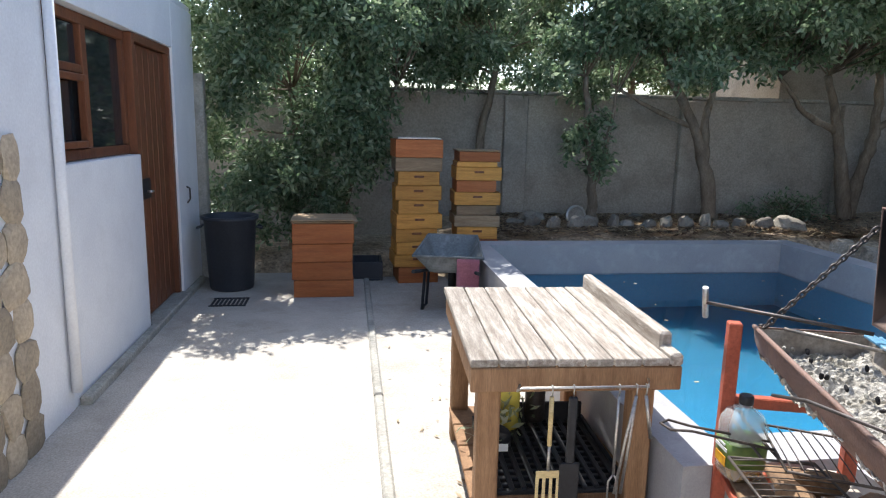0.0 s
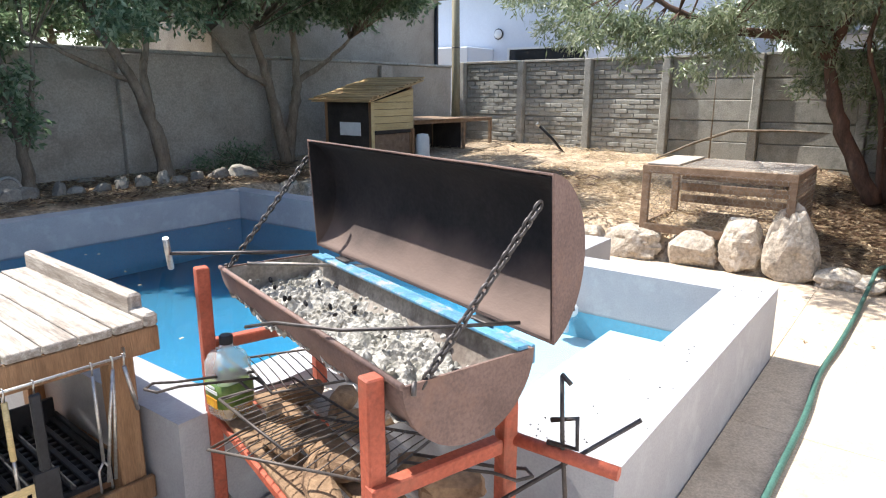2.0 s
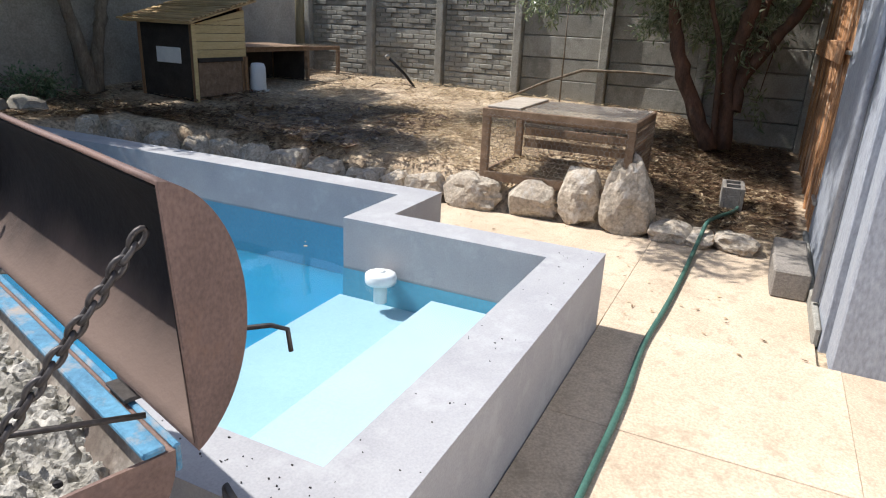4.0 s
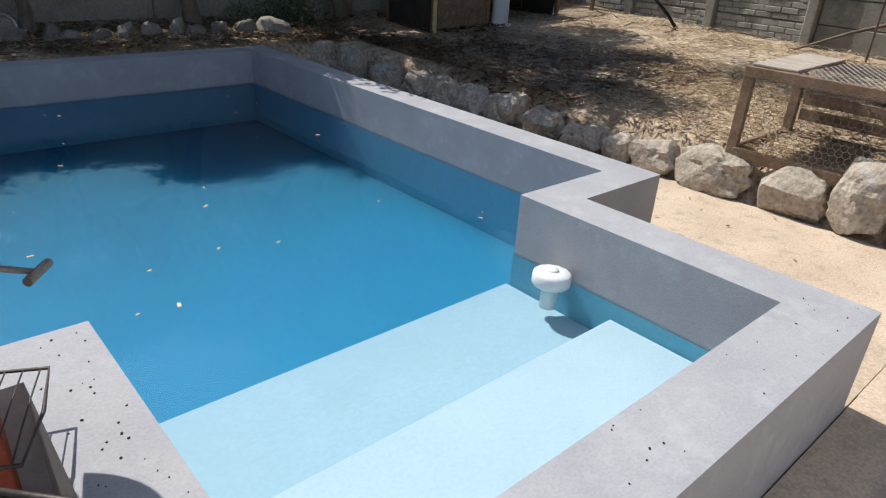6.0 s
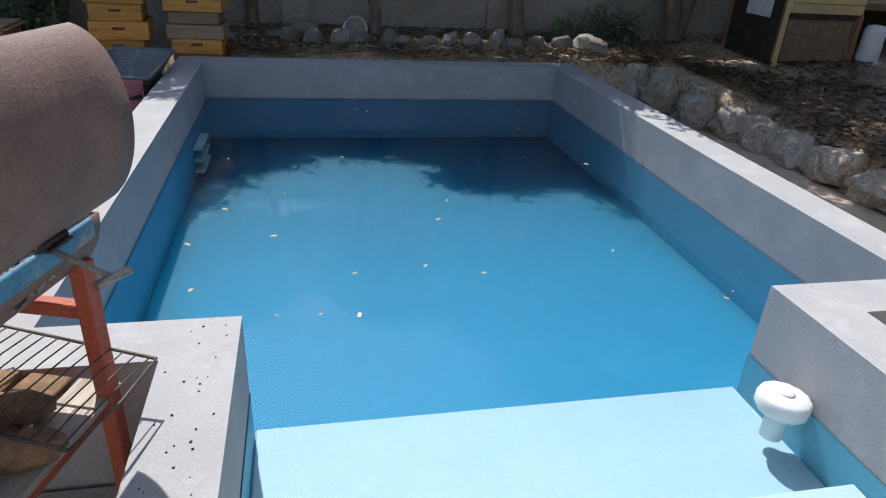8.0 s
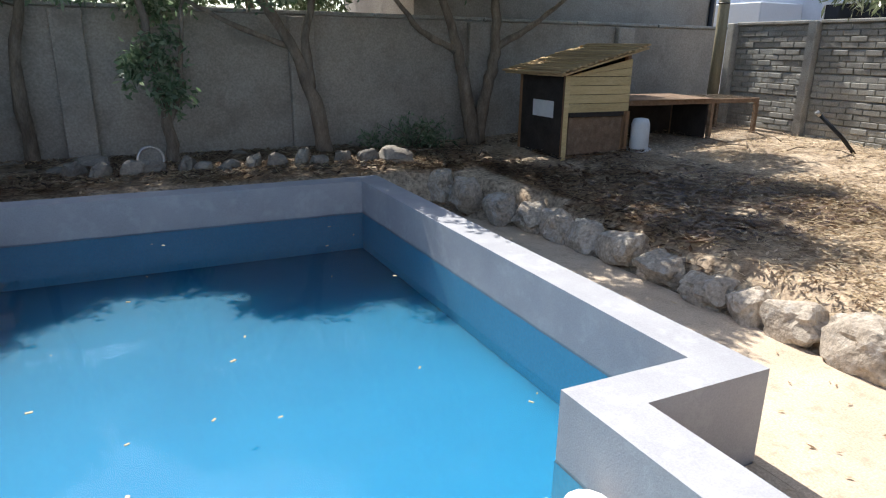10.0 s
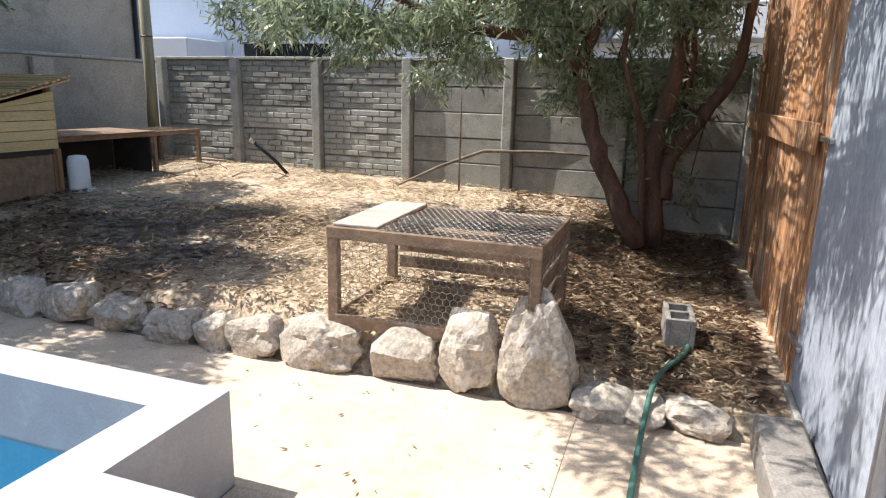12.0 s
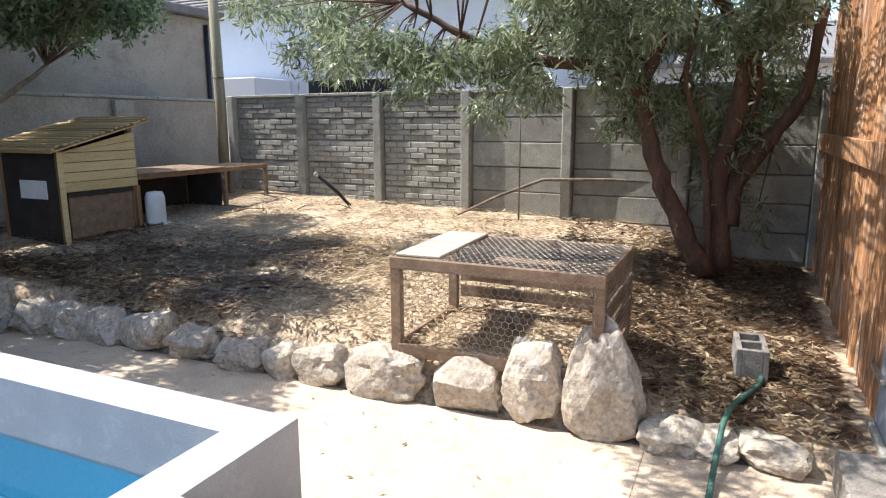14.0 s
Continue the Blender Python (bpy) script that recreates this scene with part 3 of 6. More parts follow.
# ---- house ----
def build_house():
    X = -3.65
    w = tagged(part("wall_west", merged(
        span(X - 0.25, X, -3.6, 2.30, 0, 2.66, 0.004), span(X - 0.25, X - 0.002, 2.302, 3.76, 0, 1.38, 0.004), span(X - 0.25, X - 0.001, 2.302, 4.80, 2.26, 2.66, 0.004),
        span(X - 0.25, X, 4.802, 5.58, 0, 2.66, 0.006)), M["white"]), "white plastered house wall with worn paint", "wall", kind="structure")
    part("recess_back", span(X - 0.30, X - 0.255, 2.2, 4.9, 0, 2.4, 0), M["darkboard"], w)
    part("roof_edge", span(X - 0.7, X - 0.01, -3.6, 5.57, 2.664, 2.72, 0.01), M["white"], w)
    part("downpipe", tube([(X + 0.035, 2.26, 0.14), (X + 0.035, 2.28, 1.4), (X + 0.035, 2.30, 2.64)], 0.028, 10), M["white"], w, "white painted drain pipe")
    part("plinth", span(X + 0.002, X + 0.07, 2.35, 5.44, -0.02, 0.07, 0.01), M["cement"], w)
    # rough stone cladding on the near stretch
    rng = random.Random(8)
    for k in range(8):
        y = 1.9
        while y > 0.6:
            wd = rng.uniform(0.16, 0.30)
            me = mesh_of("cladding_stone", rock_bm(k * 40 + int(y * 10), 0.045, wd * 1.2, 0.26, 2), M["clad"])
            piece("cladding_stone", me, w, pose(X + 0.01, y - wd / 2, -0.02 + k * 0.195 + rng.uniform(-0.02, 0.02)))
            y -= wd
    # window
    win = tagged(part("window_1", merged(span(X - 0.12, X - 0.07, 2.305, 3.755, 1.385, 1.45), span(X - 0.12, X - 0.07, 2.305, 3.755, 2.19, 2.255), span(X - 0.12, X - 0.07, 2.305, 2.365, 1.452, 2.188), span(X - 0.12, X - 0.07, 3.69, 3.755, 1.452, 2.188)), M["brown"]),
                 "brown varnished timber window with dark panes", "window", kind="structure")
    for y in (2.98,):
        part("mullion", span(X - 0.12, X - 0.06, y - 0.04, y + 0.04, 1.452, 2.188), M["brown"], win)
    part("transom", span(X - 0.12, X - 0.065, 2.367, 2.938, 1.90, 1.95), M["brown"], win)
    sash = part("sash", merged(span(X - 0.075, X - 0.03, 2.40, 2.45, 1.46, 1.89), span(X - 0.075, X - 0.03, 2.87, 2.92, 1.46, 1.89), span(X - 0.075, X - 0.03, 2.452, 2.868, 1.46, 1.50), span(X - 0.075, X - 0.03, 2.452, 2.868, 1.85, 1.89)), M["brown"], win)
    for y0, y1, z0, z1 in ((2.367, 2.938, 1.952, 2.188), (2.367, 2.938, 1.452, 1.898), (3.022, 3.688, 1.452, 2.188)):
        part("pane", span(X - 0.105, X - 0.098, y0, y1, z0, z1, 0), M["darkglass"], win)
    # door
    d = tagged(part("door_1", merged(*[span(X - 0.10, X - 0.055, 3.83 + k * 0.147, 3.972 + k * 0.147, 0.09, 2.19, 0.006) for k in range(6)]), M["brown"]), "closed brown varnished plank door", "door", kind="structure")
    part("door_frame", merged(span(X - 0.13, X - 0.02, 3.762, 3.826, 0.07, 2.255), span(X - 0.13, X - 0.02, 4.735, 4.798, 0.07, 2.255), span(X - 0.13, X - 0.02, 3.828, 4.733, 2.195, 2.255)), M["brown"], d)
    part("lock_plate", span(X - 0.054, X - 0.046, 3.90, 4.12, 1.02, 1.18), M["black"], d)
    part("door_handle", merged(tube([(X - 0.05, 4.02, 1.08), (X - 0.0, 4.02, 1.08)], 0.008), tube([(X - 0.0, 4.02, 1.08), (X + 0.0, 3.93, 1.08)], 0.009)), M["steel"], d)
    part("threshold", span(X - 0.25, X + 0.02, 3.762, 4.80, -0.02, 0.068), M["cement"], d)
    part("wall_bracket", merged(tube([(X, 5.08, 1.02), (X + 0.03, 5.08, 1.0), (X + 0.03, 5.08, 0.9), (X, 5.08, 0.86)], 0.008)), M["iron"], w)
    # timber post and board beyond the house corner
    fp = thing("gate_post", pose(-3.62, 5.62, 0), "weathered grey timber gate post beside the house", "post")
    part("post", span(-0.06, 0.06, -0.06, 0.06, 0, 2.1, 0.008), M["cement"], fp)
    part("rail", span(-0.05, 0.05, 0.065, 0.11, 1.72, 1.9, 0.006), M["cement"], fp)


build_house()


# ---- boundary walls ----
def slab_bm(w, h, deep, seed):
    """A split slab with its stringy outer face towards +y: long torn ridges and a ragged edge."""
    bm = bmesh.new()
    nx, nz = 9, 34
    rows = []
    for j in range(nz + 1):
        z = h * j / nz
        row = [bm.verts.new((-w / 2, 0, z))]
        for i in range(nx + 1):
            u = -w / 2 + w * i / nx
            ridge = noise.noise(Vector((u * 45 + seed, z * 1.3, seed))) * 0.014 + noise.noise(Vector((u * 16 + seed, z * 3.2, 4))) * 0.010
            drop = 0.7 if i in (0, nx) else 0.0
            row.append(bm.verts.new((u + 0.004 * noise.noise(Vector((z * 5, seed, i))), max(0.004, deep * (1 - drop) + ridge), z)))
        row.append(bm.verts.new((w / 2, 0, z)))
        rows.append(row)
    for p, q in zip(rows, rows[1:]):
        for i in range(nx + 2):
            bm.faces.new((p[i], q[i], q[i + 1], p[i + 1]))
    bm.faces.new(rows[-1])
    bm.faces.new(rows[0][::-1])
    bmesh.ops.recalc_face_normals(bm, faces=bm.faces[:])
    return bm


def build_walls():
    w = tagged(part("wall_north", merged(span(-6, 9.9, 7.40, 7.60, -0.1, 2.08, 0.01)), M["plaster"]), "stained grey plastered boundary wall", "wall", kind="structure")
    part("coping", merged(*[span(-6 + k * 1.6, -4.41 + k * 1.6, 7.37, 7.63, 2.082, 2.13, 0.012) for k in range(10)]), M["cement"], w)
    for x in (-2.6, 0.1, 2.62, 5.1, 7.7):
        part("pier", span(x - 0.16, x + 0.16, 7.30, 7.398, 0.2, 2.06, 0.012), M["plaster"], w)
    nb = thing("neighbour_building", pose(7.1, 8.4, 0), "grey neighbouring building wall behind the boundary wall", "building")
    part("wall", merged(span(-2.6, 3.4, -0.2, 3.0, 0, 3.6, 0.01)), M["plaster"], nb)
    part("drainpipe", tube([(3.25, -0.24, 0.3), (3.25, -0.24, 3.5)], 0.04), M["black"], nb)
    part("roof", span(-2.8, 3.6, -0.4, 3.2, 3.604, 3.76, 0.02), M["rooftile"], nb)
    # wall behind the walk and beside it
    s = tagged(part("wall_south", merged(span(-4.0, 2.55, -3.65, -3.4, -0.1, 2.9, 0.01)), M["white"]), "plain white plastered wall", "wall", kind="structure")
    g = tagged(part("wall_east_shed", merged(span(2.56, 4.72, -2.1, -1.86, -0.1, 3.3, 0.008), span(2.3, 2.558, -3.65, -1.9, -0.1, 3.3, 0.008)), M["greywall"]), "grey painted shed wall dappled with leaf shade", "wall", kind="structure")
    part("plinth", span(2.58, 4.72, -1.858, -1.82, -0.02, 0.10, 0.01), M["cement"], g)
    part("conduit", merged(tube([(3.02, -1.83, 0.12), (3.02, -1.83, 3.25)], 0.016), tube([(2.96, -1.83, 0.12), (2.96, -1.83, 3.25)], 0.022)), M["greywall"], g, "grey conduit pipes")
    for z in (0.35, 1.5):
        part("pipe_clip", span(4.55, 4.85, -1.856, -1.83, z, z + 0.03), M["steel"], g)
    # timber stretch of the shed, upright rough boards
    t = tagged(part("wall_timber", span(4.73, 8.84, -2.08, -1.90, 0, 3.3, 0.004), M["barkwood"]), "rough orange-brown timber shed wall of upright boards", "wall", kind="structure")
    rng = random.Random(5)
    x = 4.735
    while x < 8.72:
        wd = rng.uniform(0.10, 0.19)
        piece("board", mesh_of("board", slab_bm(wd - 0.004, 3.24, rng.uniform(0.02, 0.045), x * 7), M["barkwood"]), t, pose(x + wd / 2, -1.895, rng.uniform(0.03, 0.07)))
        x += wd
    part("cross_board", span(4.78, 8.8, -1.822, -1.80, 1.42, 1.60, 0.008), M["barkwood"], t, "brown timber cross board")


build_walls()


# ---- cast cement panel fence ----
def build_fence():
    X, TOP = 8.95, 2.12
    fence = tagged(part("fence_wall", span(X + 0.08, X + 0.11, -4.5, 6.55, 0.1, TOP - 0.02, 0), M["cement"]), "cast cement panel fence with brick-faced and plain panels", "fence", kind="structure")
    ys = [6.48 - 1.39 * k for k in range(8)]
    post = mesh_of("fence_post", span(-0.09, 0.075, -0.065, 0.065, 0.0, 2.0, 0.012), M["cement"])
    plain = mesh_of("panel", span(0.01, 0.075, -0.62, 0.62, 0.006, 0.318, 0.008), M["cement"])
    rng = random.Random(2)
    kinds = []
    for s in range(3):
        bms = [span(0.012, 0.075, -0.62, 0.62, 0.004, 0.318, 0.004)]
        for r in range(4):
            y = -0.62 - (0.11 if r % 2 else 0)
            while y < 0.6:
                a, b = max(-0.615, y + 0.006), min(0.615, y + 0.222)
                if b - a > 0.03:
                    pr = rng.uniform(-0.006, 0.014)
                    bms.append(span(0.002 - pr, 0.021, a, b, 0.010 + r * 0.076, 0.076 + r * 0.076, 0.006))
                y += 0.228
        kinds.append(mesh_of("panel", merged(*bms), M["cement"]))
    for k, y in enumerate(ys):
        piece("fence_post", post, fence, pose(X, y, TOP - 1.98))
        if k < 7:
            for r in range(6):
                me = kinds[(r + k) % 3] if k < 3 else plain
                piece("panel", me, fence, pose(X + 0.012 * (r % 2) * 0.3, y - 0.695, TOP - 0.335 - r * 0.322))
    fence.matrix_basis = pose(X, 3.7, 0, 0, 0, -2.6) @ pose(-X, -3.7, 0)
    part("capping", merged(*[span(X - 0.03, X + 0.11, ys[k + 1] + 0.07, ys[k] - 0.07, TOP - 0.014, TOP + 0.03, 0.008) for k in range(7)]), M["cement"], fence)


build_fence()


# ---- neighbour's house over the fence ----
def build_neighbour():
    h = thing("neighbour_house", pose(13.0, 8.0, 0), "white-blue house with a grey tiled roof behind the fence", "house")
    part("wall", span(0, 5, -5.5, 6, 0, 4.3, 0.02), M["housewhite"], h)
    part("wall", span(-1.2, 0.0, 0.3, 5.0, 0, 2.66, 0.02), M["housewhite"], h)
    rf = bmesh.new()
    pts = [(-0.4, -5.9, 4.3), (-0.4, 6.4, 4.3), (5.4, 6.4, 4.3), (5.4, -5.9, 4.3), (2.5, -5.9, 5.9), (2.5, 6.4, 5.9)]
    vs = [rf.verts.new(p) for p in pts]
    for q in ((0, 4, 5, 1), (3, 2, 5, 4), (0, 3, 4), (1, 5, 2), (0, 1, 2, 3)):
        rf.faces.new([vs[i] for i in q])
    roof = part("roof", rf, M["rooftile"], h)
    for k in range(14):
        part("tile_row", box(0.03, 12.2, 0.03, (-0.35 + k * 0.2, 0.25, 4.35 + k * 0.1104), 0.006), M["rooftile"], roof)
    win = part("window", span(-0.03, 0.02, -2.3, -0.2, 2.35, 2.62, 0.004), M["darkglass"], h)
    part("window_frame", merged(span(-0.06, -0.032, -2.36, -0.14, 2.62, 2.67), span(-0.06, -0.032, -2.36, -2.3, 2.35, 2.62), span(-0.06, -0.032, -0.2, -0.14, 2.35, 2.62)), M["whiteplastic"], win)
    lamp = part("wall_lamp", lathe([(0.10, 0), (0.115, 0.02), (0.11, 0.05), (0.06, 0.08), (0.01, 0.09)], 18), M["whiteplastic"], h, "round white bulkhead wall lamp", pose(-0.01, 0.15, 3.02, 0, -90, 0))
    part("lamp_ring", lathe([(0.135, 0), (0.14, 0.012), (0.118, 0.03), (0.112, 0.03)], 18), M["black"], lamp)
    far = thing("far_house", pose(15.5, -3.0, 0), "pale house wall and roof seen through the tree", "house")
    part("wall", span(0, 5, -6, 4, 0, 2.9, 0.02), M["housewhite"], far)
    part("roof", merged(box(3.6, 11, 0.12, (1.2, -1, 3.35), 0.02, (0, -17, 0)), box(3.6, 11, 0.12, (4.4, -1, 3.35), 0.02, (0, 17, 0))), M["rooftile"], far)
    pole = thing("timber_pole", pose(8.74, 6.44, 0.5), "upright treated timber pole beside the fence corner", "pole")
    part("shaft", tube([(0, 0, 0), (0.01, 0, 1.5), (-0.02, 0, 3.6)], [0.085, 0.08, 0.072], 12), M["polewood"], pole)
    part("wire_tie", lathe([(0.084, 1.9), (0.088, 1.91), (0.084, 1.92)], 12), M["iron"], pole)


build_neighbour()


# ---- beehives ----
def box_bm(w, d, h, lid=False):
    t = 0.02
    bms = [span(-w / 2, w / 2, 0, t, 0, h, 0.004), span(-w / 2, w / 2, d - t, d, 0, h, 0.004), span(-w / 2, -w / 2 + t, t, d - t, 0.001, h - 0.001, 0.003), span(w / 2 - t, w / 2, t, d - t, 0.001, h - 0.001, 0.003)]
    if lid:
        bms.append(span(-w / 2 + t, w / 2 - t, t, d - t, h - 0.02, h - 0.002, 0))
    return merged(*bms)


def hive_stack(m, heights, label, seed, width=0.43, depth=0.42):
    rng = random.Random(seed)
    st = thing("beehive_stack", m, label, "beehive", "beehives by the pool")
    z = 0.0
    for k, (h, kind, wide) in enumerate(heights):
        w = width + (0.055 if wide else 0.0) + rng.uniform(-0.008, 0.008)
        dx, turn = rng.uniform(-0.014, 0.014), rng.uniform(-2.2, 2.2)
        b = part("hive_box", box_bm(w, depth + (0.03 if wide else 0), h - 0.004, k == len(heights) - 1), M[kind], st, "", pose(dx, rng.uniform(-0.012, 0.012), z, 0, 0, turn))
        if h > 0.12 and kind == "hive":
            # dark brown bar paints the shade of the recessed hand slot
            part("handhold", merged(span(-0.05, 0.05, -0.012, 0.002, h * 0.55, h * 0.55 + 0.022, 0.006)), M["brown"], b)
        z += h
    part("hive_cover", span(-width / 2 - 0.01, width / 2 + 0.01, -0.01, depth + 0.01, z + 0.001, z + 0.016, 0.004), M["steel" if seed == 1 else "hivegrey"], st)
    return st


HA = [(0.17, "hivered", 0), (0.135, "hive", 1), (0.135, "hive", 0), (0.14, "hive", 0), (0.155, "hive", 1), (0.145, "hive", 0), (0.15, "hive", 1), (0.145, "hive", 0), (0.14, "hivegrey", 1), (0.185, "hivered", 1)]
HB = [(0.11, "hivered", 0), (0.145, "hive", 0), (0.135, "hivegrey", 1), (0.12, "hivegrey", 0), (0.15, "hive", 1), (0.135, "hivered", 0), (0.155, "hive", 1), (0.06, "hive", 0), (0.115, "hivered", 0)]
hive_stack(pose(-1.41, 5.3, 0, 0, 0, 3), HA, "tall stack of honey-coloured wooden beehive boxes", 1)
hive_stack(pose(-0.78, 5.36, 0.36, 0, 0, -2), [(h * 0.91, k, w) for h, k, w in HB], "tall stack of weathered beehive boxes beside the pool", 2, 0.43)
hive_stack(pose(-2.36, 4.68, 0.02, 0, 0, 2), [(0.165, "hivered", 0), (0.175, "hivered", 0), (0.175, "hivered", 0), (0.19, "hivered", 0), (0.02, "hivegrey", 1)], "low red-stained stack of beehive boxes on the paving", 3, 0.56, 0.42)


def bin_thing():
    b = thing("dustbin", pose(-3.27, 5.12, 0.02), "dark grey plastic dustbin against the house corner", "bin")
    part("body", lathe([(0.2, 0), (0.21, 0.02), (0.245, 0.68), (0.27, 0.69), (0.27, 0.72), (0.24, 0.72), (0.225, 0.69), (0.19, 0.05)], 28), M["binplastic"], b)
    for s in (-1, 1):
        part("handle", tube([(s * 0.255, -0.06, 0.62), (s * 0.30, -0.05, 0.60), (s * 0.30, 0.05, 0.60), (s * 0.255, 0.06, 0.62)], 0.012), M["binplastic"], b)
    mt = thing("drain_grate", pose(-3.2, 4.55, 0.017), "dark metal mat lying on the paving by the door", "mat")
    for y in (-0.13, 0.13):
        part("frame_bar", span(-0.16, 0.16, y - 0.01, y + 0.01, 0, 0.012), M["black"], mt)
    for k in range(9):
        part("bar", span(-0.15 + k * 0.036, -0.13 + k * 0.036, -0.119, 0.119, 0.001, 0.01, 0.002), M["black"], mt)


bin_thing()


def wheelbarrow():
    w = thing("wheelbarrow", pose(-1.2, 4.45, 0, 0, 0, -12), "grey metal wheelbarrow with pink cloth over its edge", "wheelbarrow")
    bm = bmesh.new()
    lo = [bm.verts.new(p) for p in ((-0.17, -0.2, 0.33), (0.17, -0.2, 0.33), (0.15, 0.25, 0.36), (-0.15, 0.25, 0.36))]
    hi = [bm.verts.new(p) for p in ((-0.31, -0.30, 0.50), (0.31, -0.30, 0.50), (0.24, 0.42, 0.58), (-0.24, 0.42, 0.58))]
    bm.faces.new(lo[::-1])
    for k in range(4):
        bm.faces.new((lo[k], lo[(k + 1) % 4], hi[(k + 1) % 4], hi[k]))
    bmesh.ops.bevel(bm, geom=[e for e in bm.edges if not e.is_boundary], offset=0.05, segments=3, affect="EDGES", profile=0.5)
    bmesh.ops.solidify(bm, geom=bm.faces[:], thickness=0.006)
    part("tray", bm, M["basin"], w)
    part("tray_rim", tube([(-0.31, -0.30, 0.505), (0.31, -0.30, 0.505), (0.24, 0.42, 0.585), (-0.24, 0.42, 0.585), (-0.31, -0.30, 0.505)], 0.012), M["basin"], w)
    for s in (-1, 1):
        part("handle", tube([(s * 0.12, 0.55, 0.18), (s * 0.2, 0, 0.32), (s * 0.28, -0.55, 0.42)], 0.016), M["black"], w)
        part("leg", tube([(s * 0.22, -0.1, 0.32), (s * 0.23, -0.22, 0.0), (s * 0.21, -0.02, 0.0), (s * 0.2, 0.1, 0.32)], 0.014), M["black"], w)
    wheel = part("wheel", tube([(0.16 * math.cos(a) * 0, 0.55 + 0.15 * math.cos(a), 0.19 + 0.15 * math.sin(a)) for a in [k * math.pi / 10 for k in range(21)]], 0.038, 10, False), M["black"], w)
    part("hub", tube([(-0.1, 0.55, 0.19), (0.1, 0.55, 0.19)], 0.02), M["iron"], wheel)
    bm = bmesh.new()
    g = [[bm.verts.new((0.08 + 0.022 * i, -0.335 - 0.012 * math.sin(i * 1.3) * (j / 7) + (0.07 if j == 0 else 0), 0.525 - 0.035 * j if j else 0.50)) for i in range(10)] for j in range(9)]
    for j in range(8):
        for i in range(9):
            bm.faces.new((g[j][i], g[j][i + 1], g[j + 1][i + 1], g[j + 1][i])).smooth = True
    bmesh.ops.solidify(bm, geom=bm.faces[:], thickness=0.004)
    tagged(part("cloth", bm, M["pink"], None, "", w.matrix_basis.copy()), "faded pink cloth hanging over the wheelbarrow edge", "cloth")
    tr = thing("shallow_crate", pose(-1.93, 5.62, 0.0), "dark shallow crate on the ground between the hives", "crate")
    part("body", merged(span(-0.16, 0.16, -0.2, 0.2, 0, 0.02), span(-0.16, 0.16, -0.2, -0.18, 0.021, 0.2), span(-0.16, 0.16, 0.18, 0.2, 0.021, 0.2), span(-0.16, -0.14, -0.179, 0.179, 0.021, 0.2), span(0.14, 0.16, -0.179, 0.179, 0.021, 0.2)), M["binplastic"], tr)


wheelbarrow()


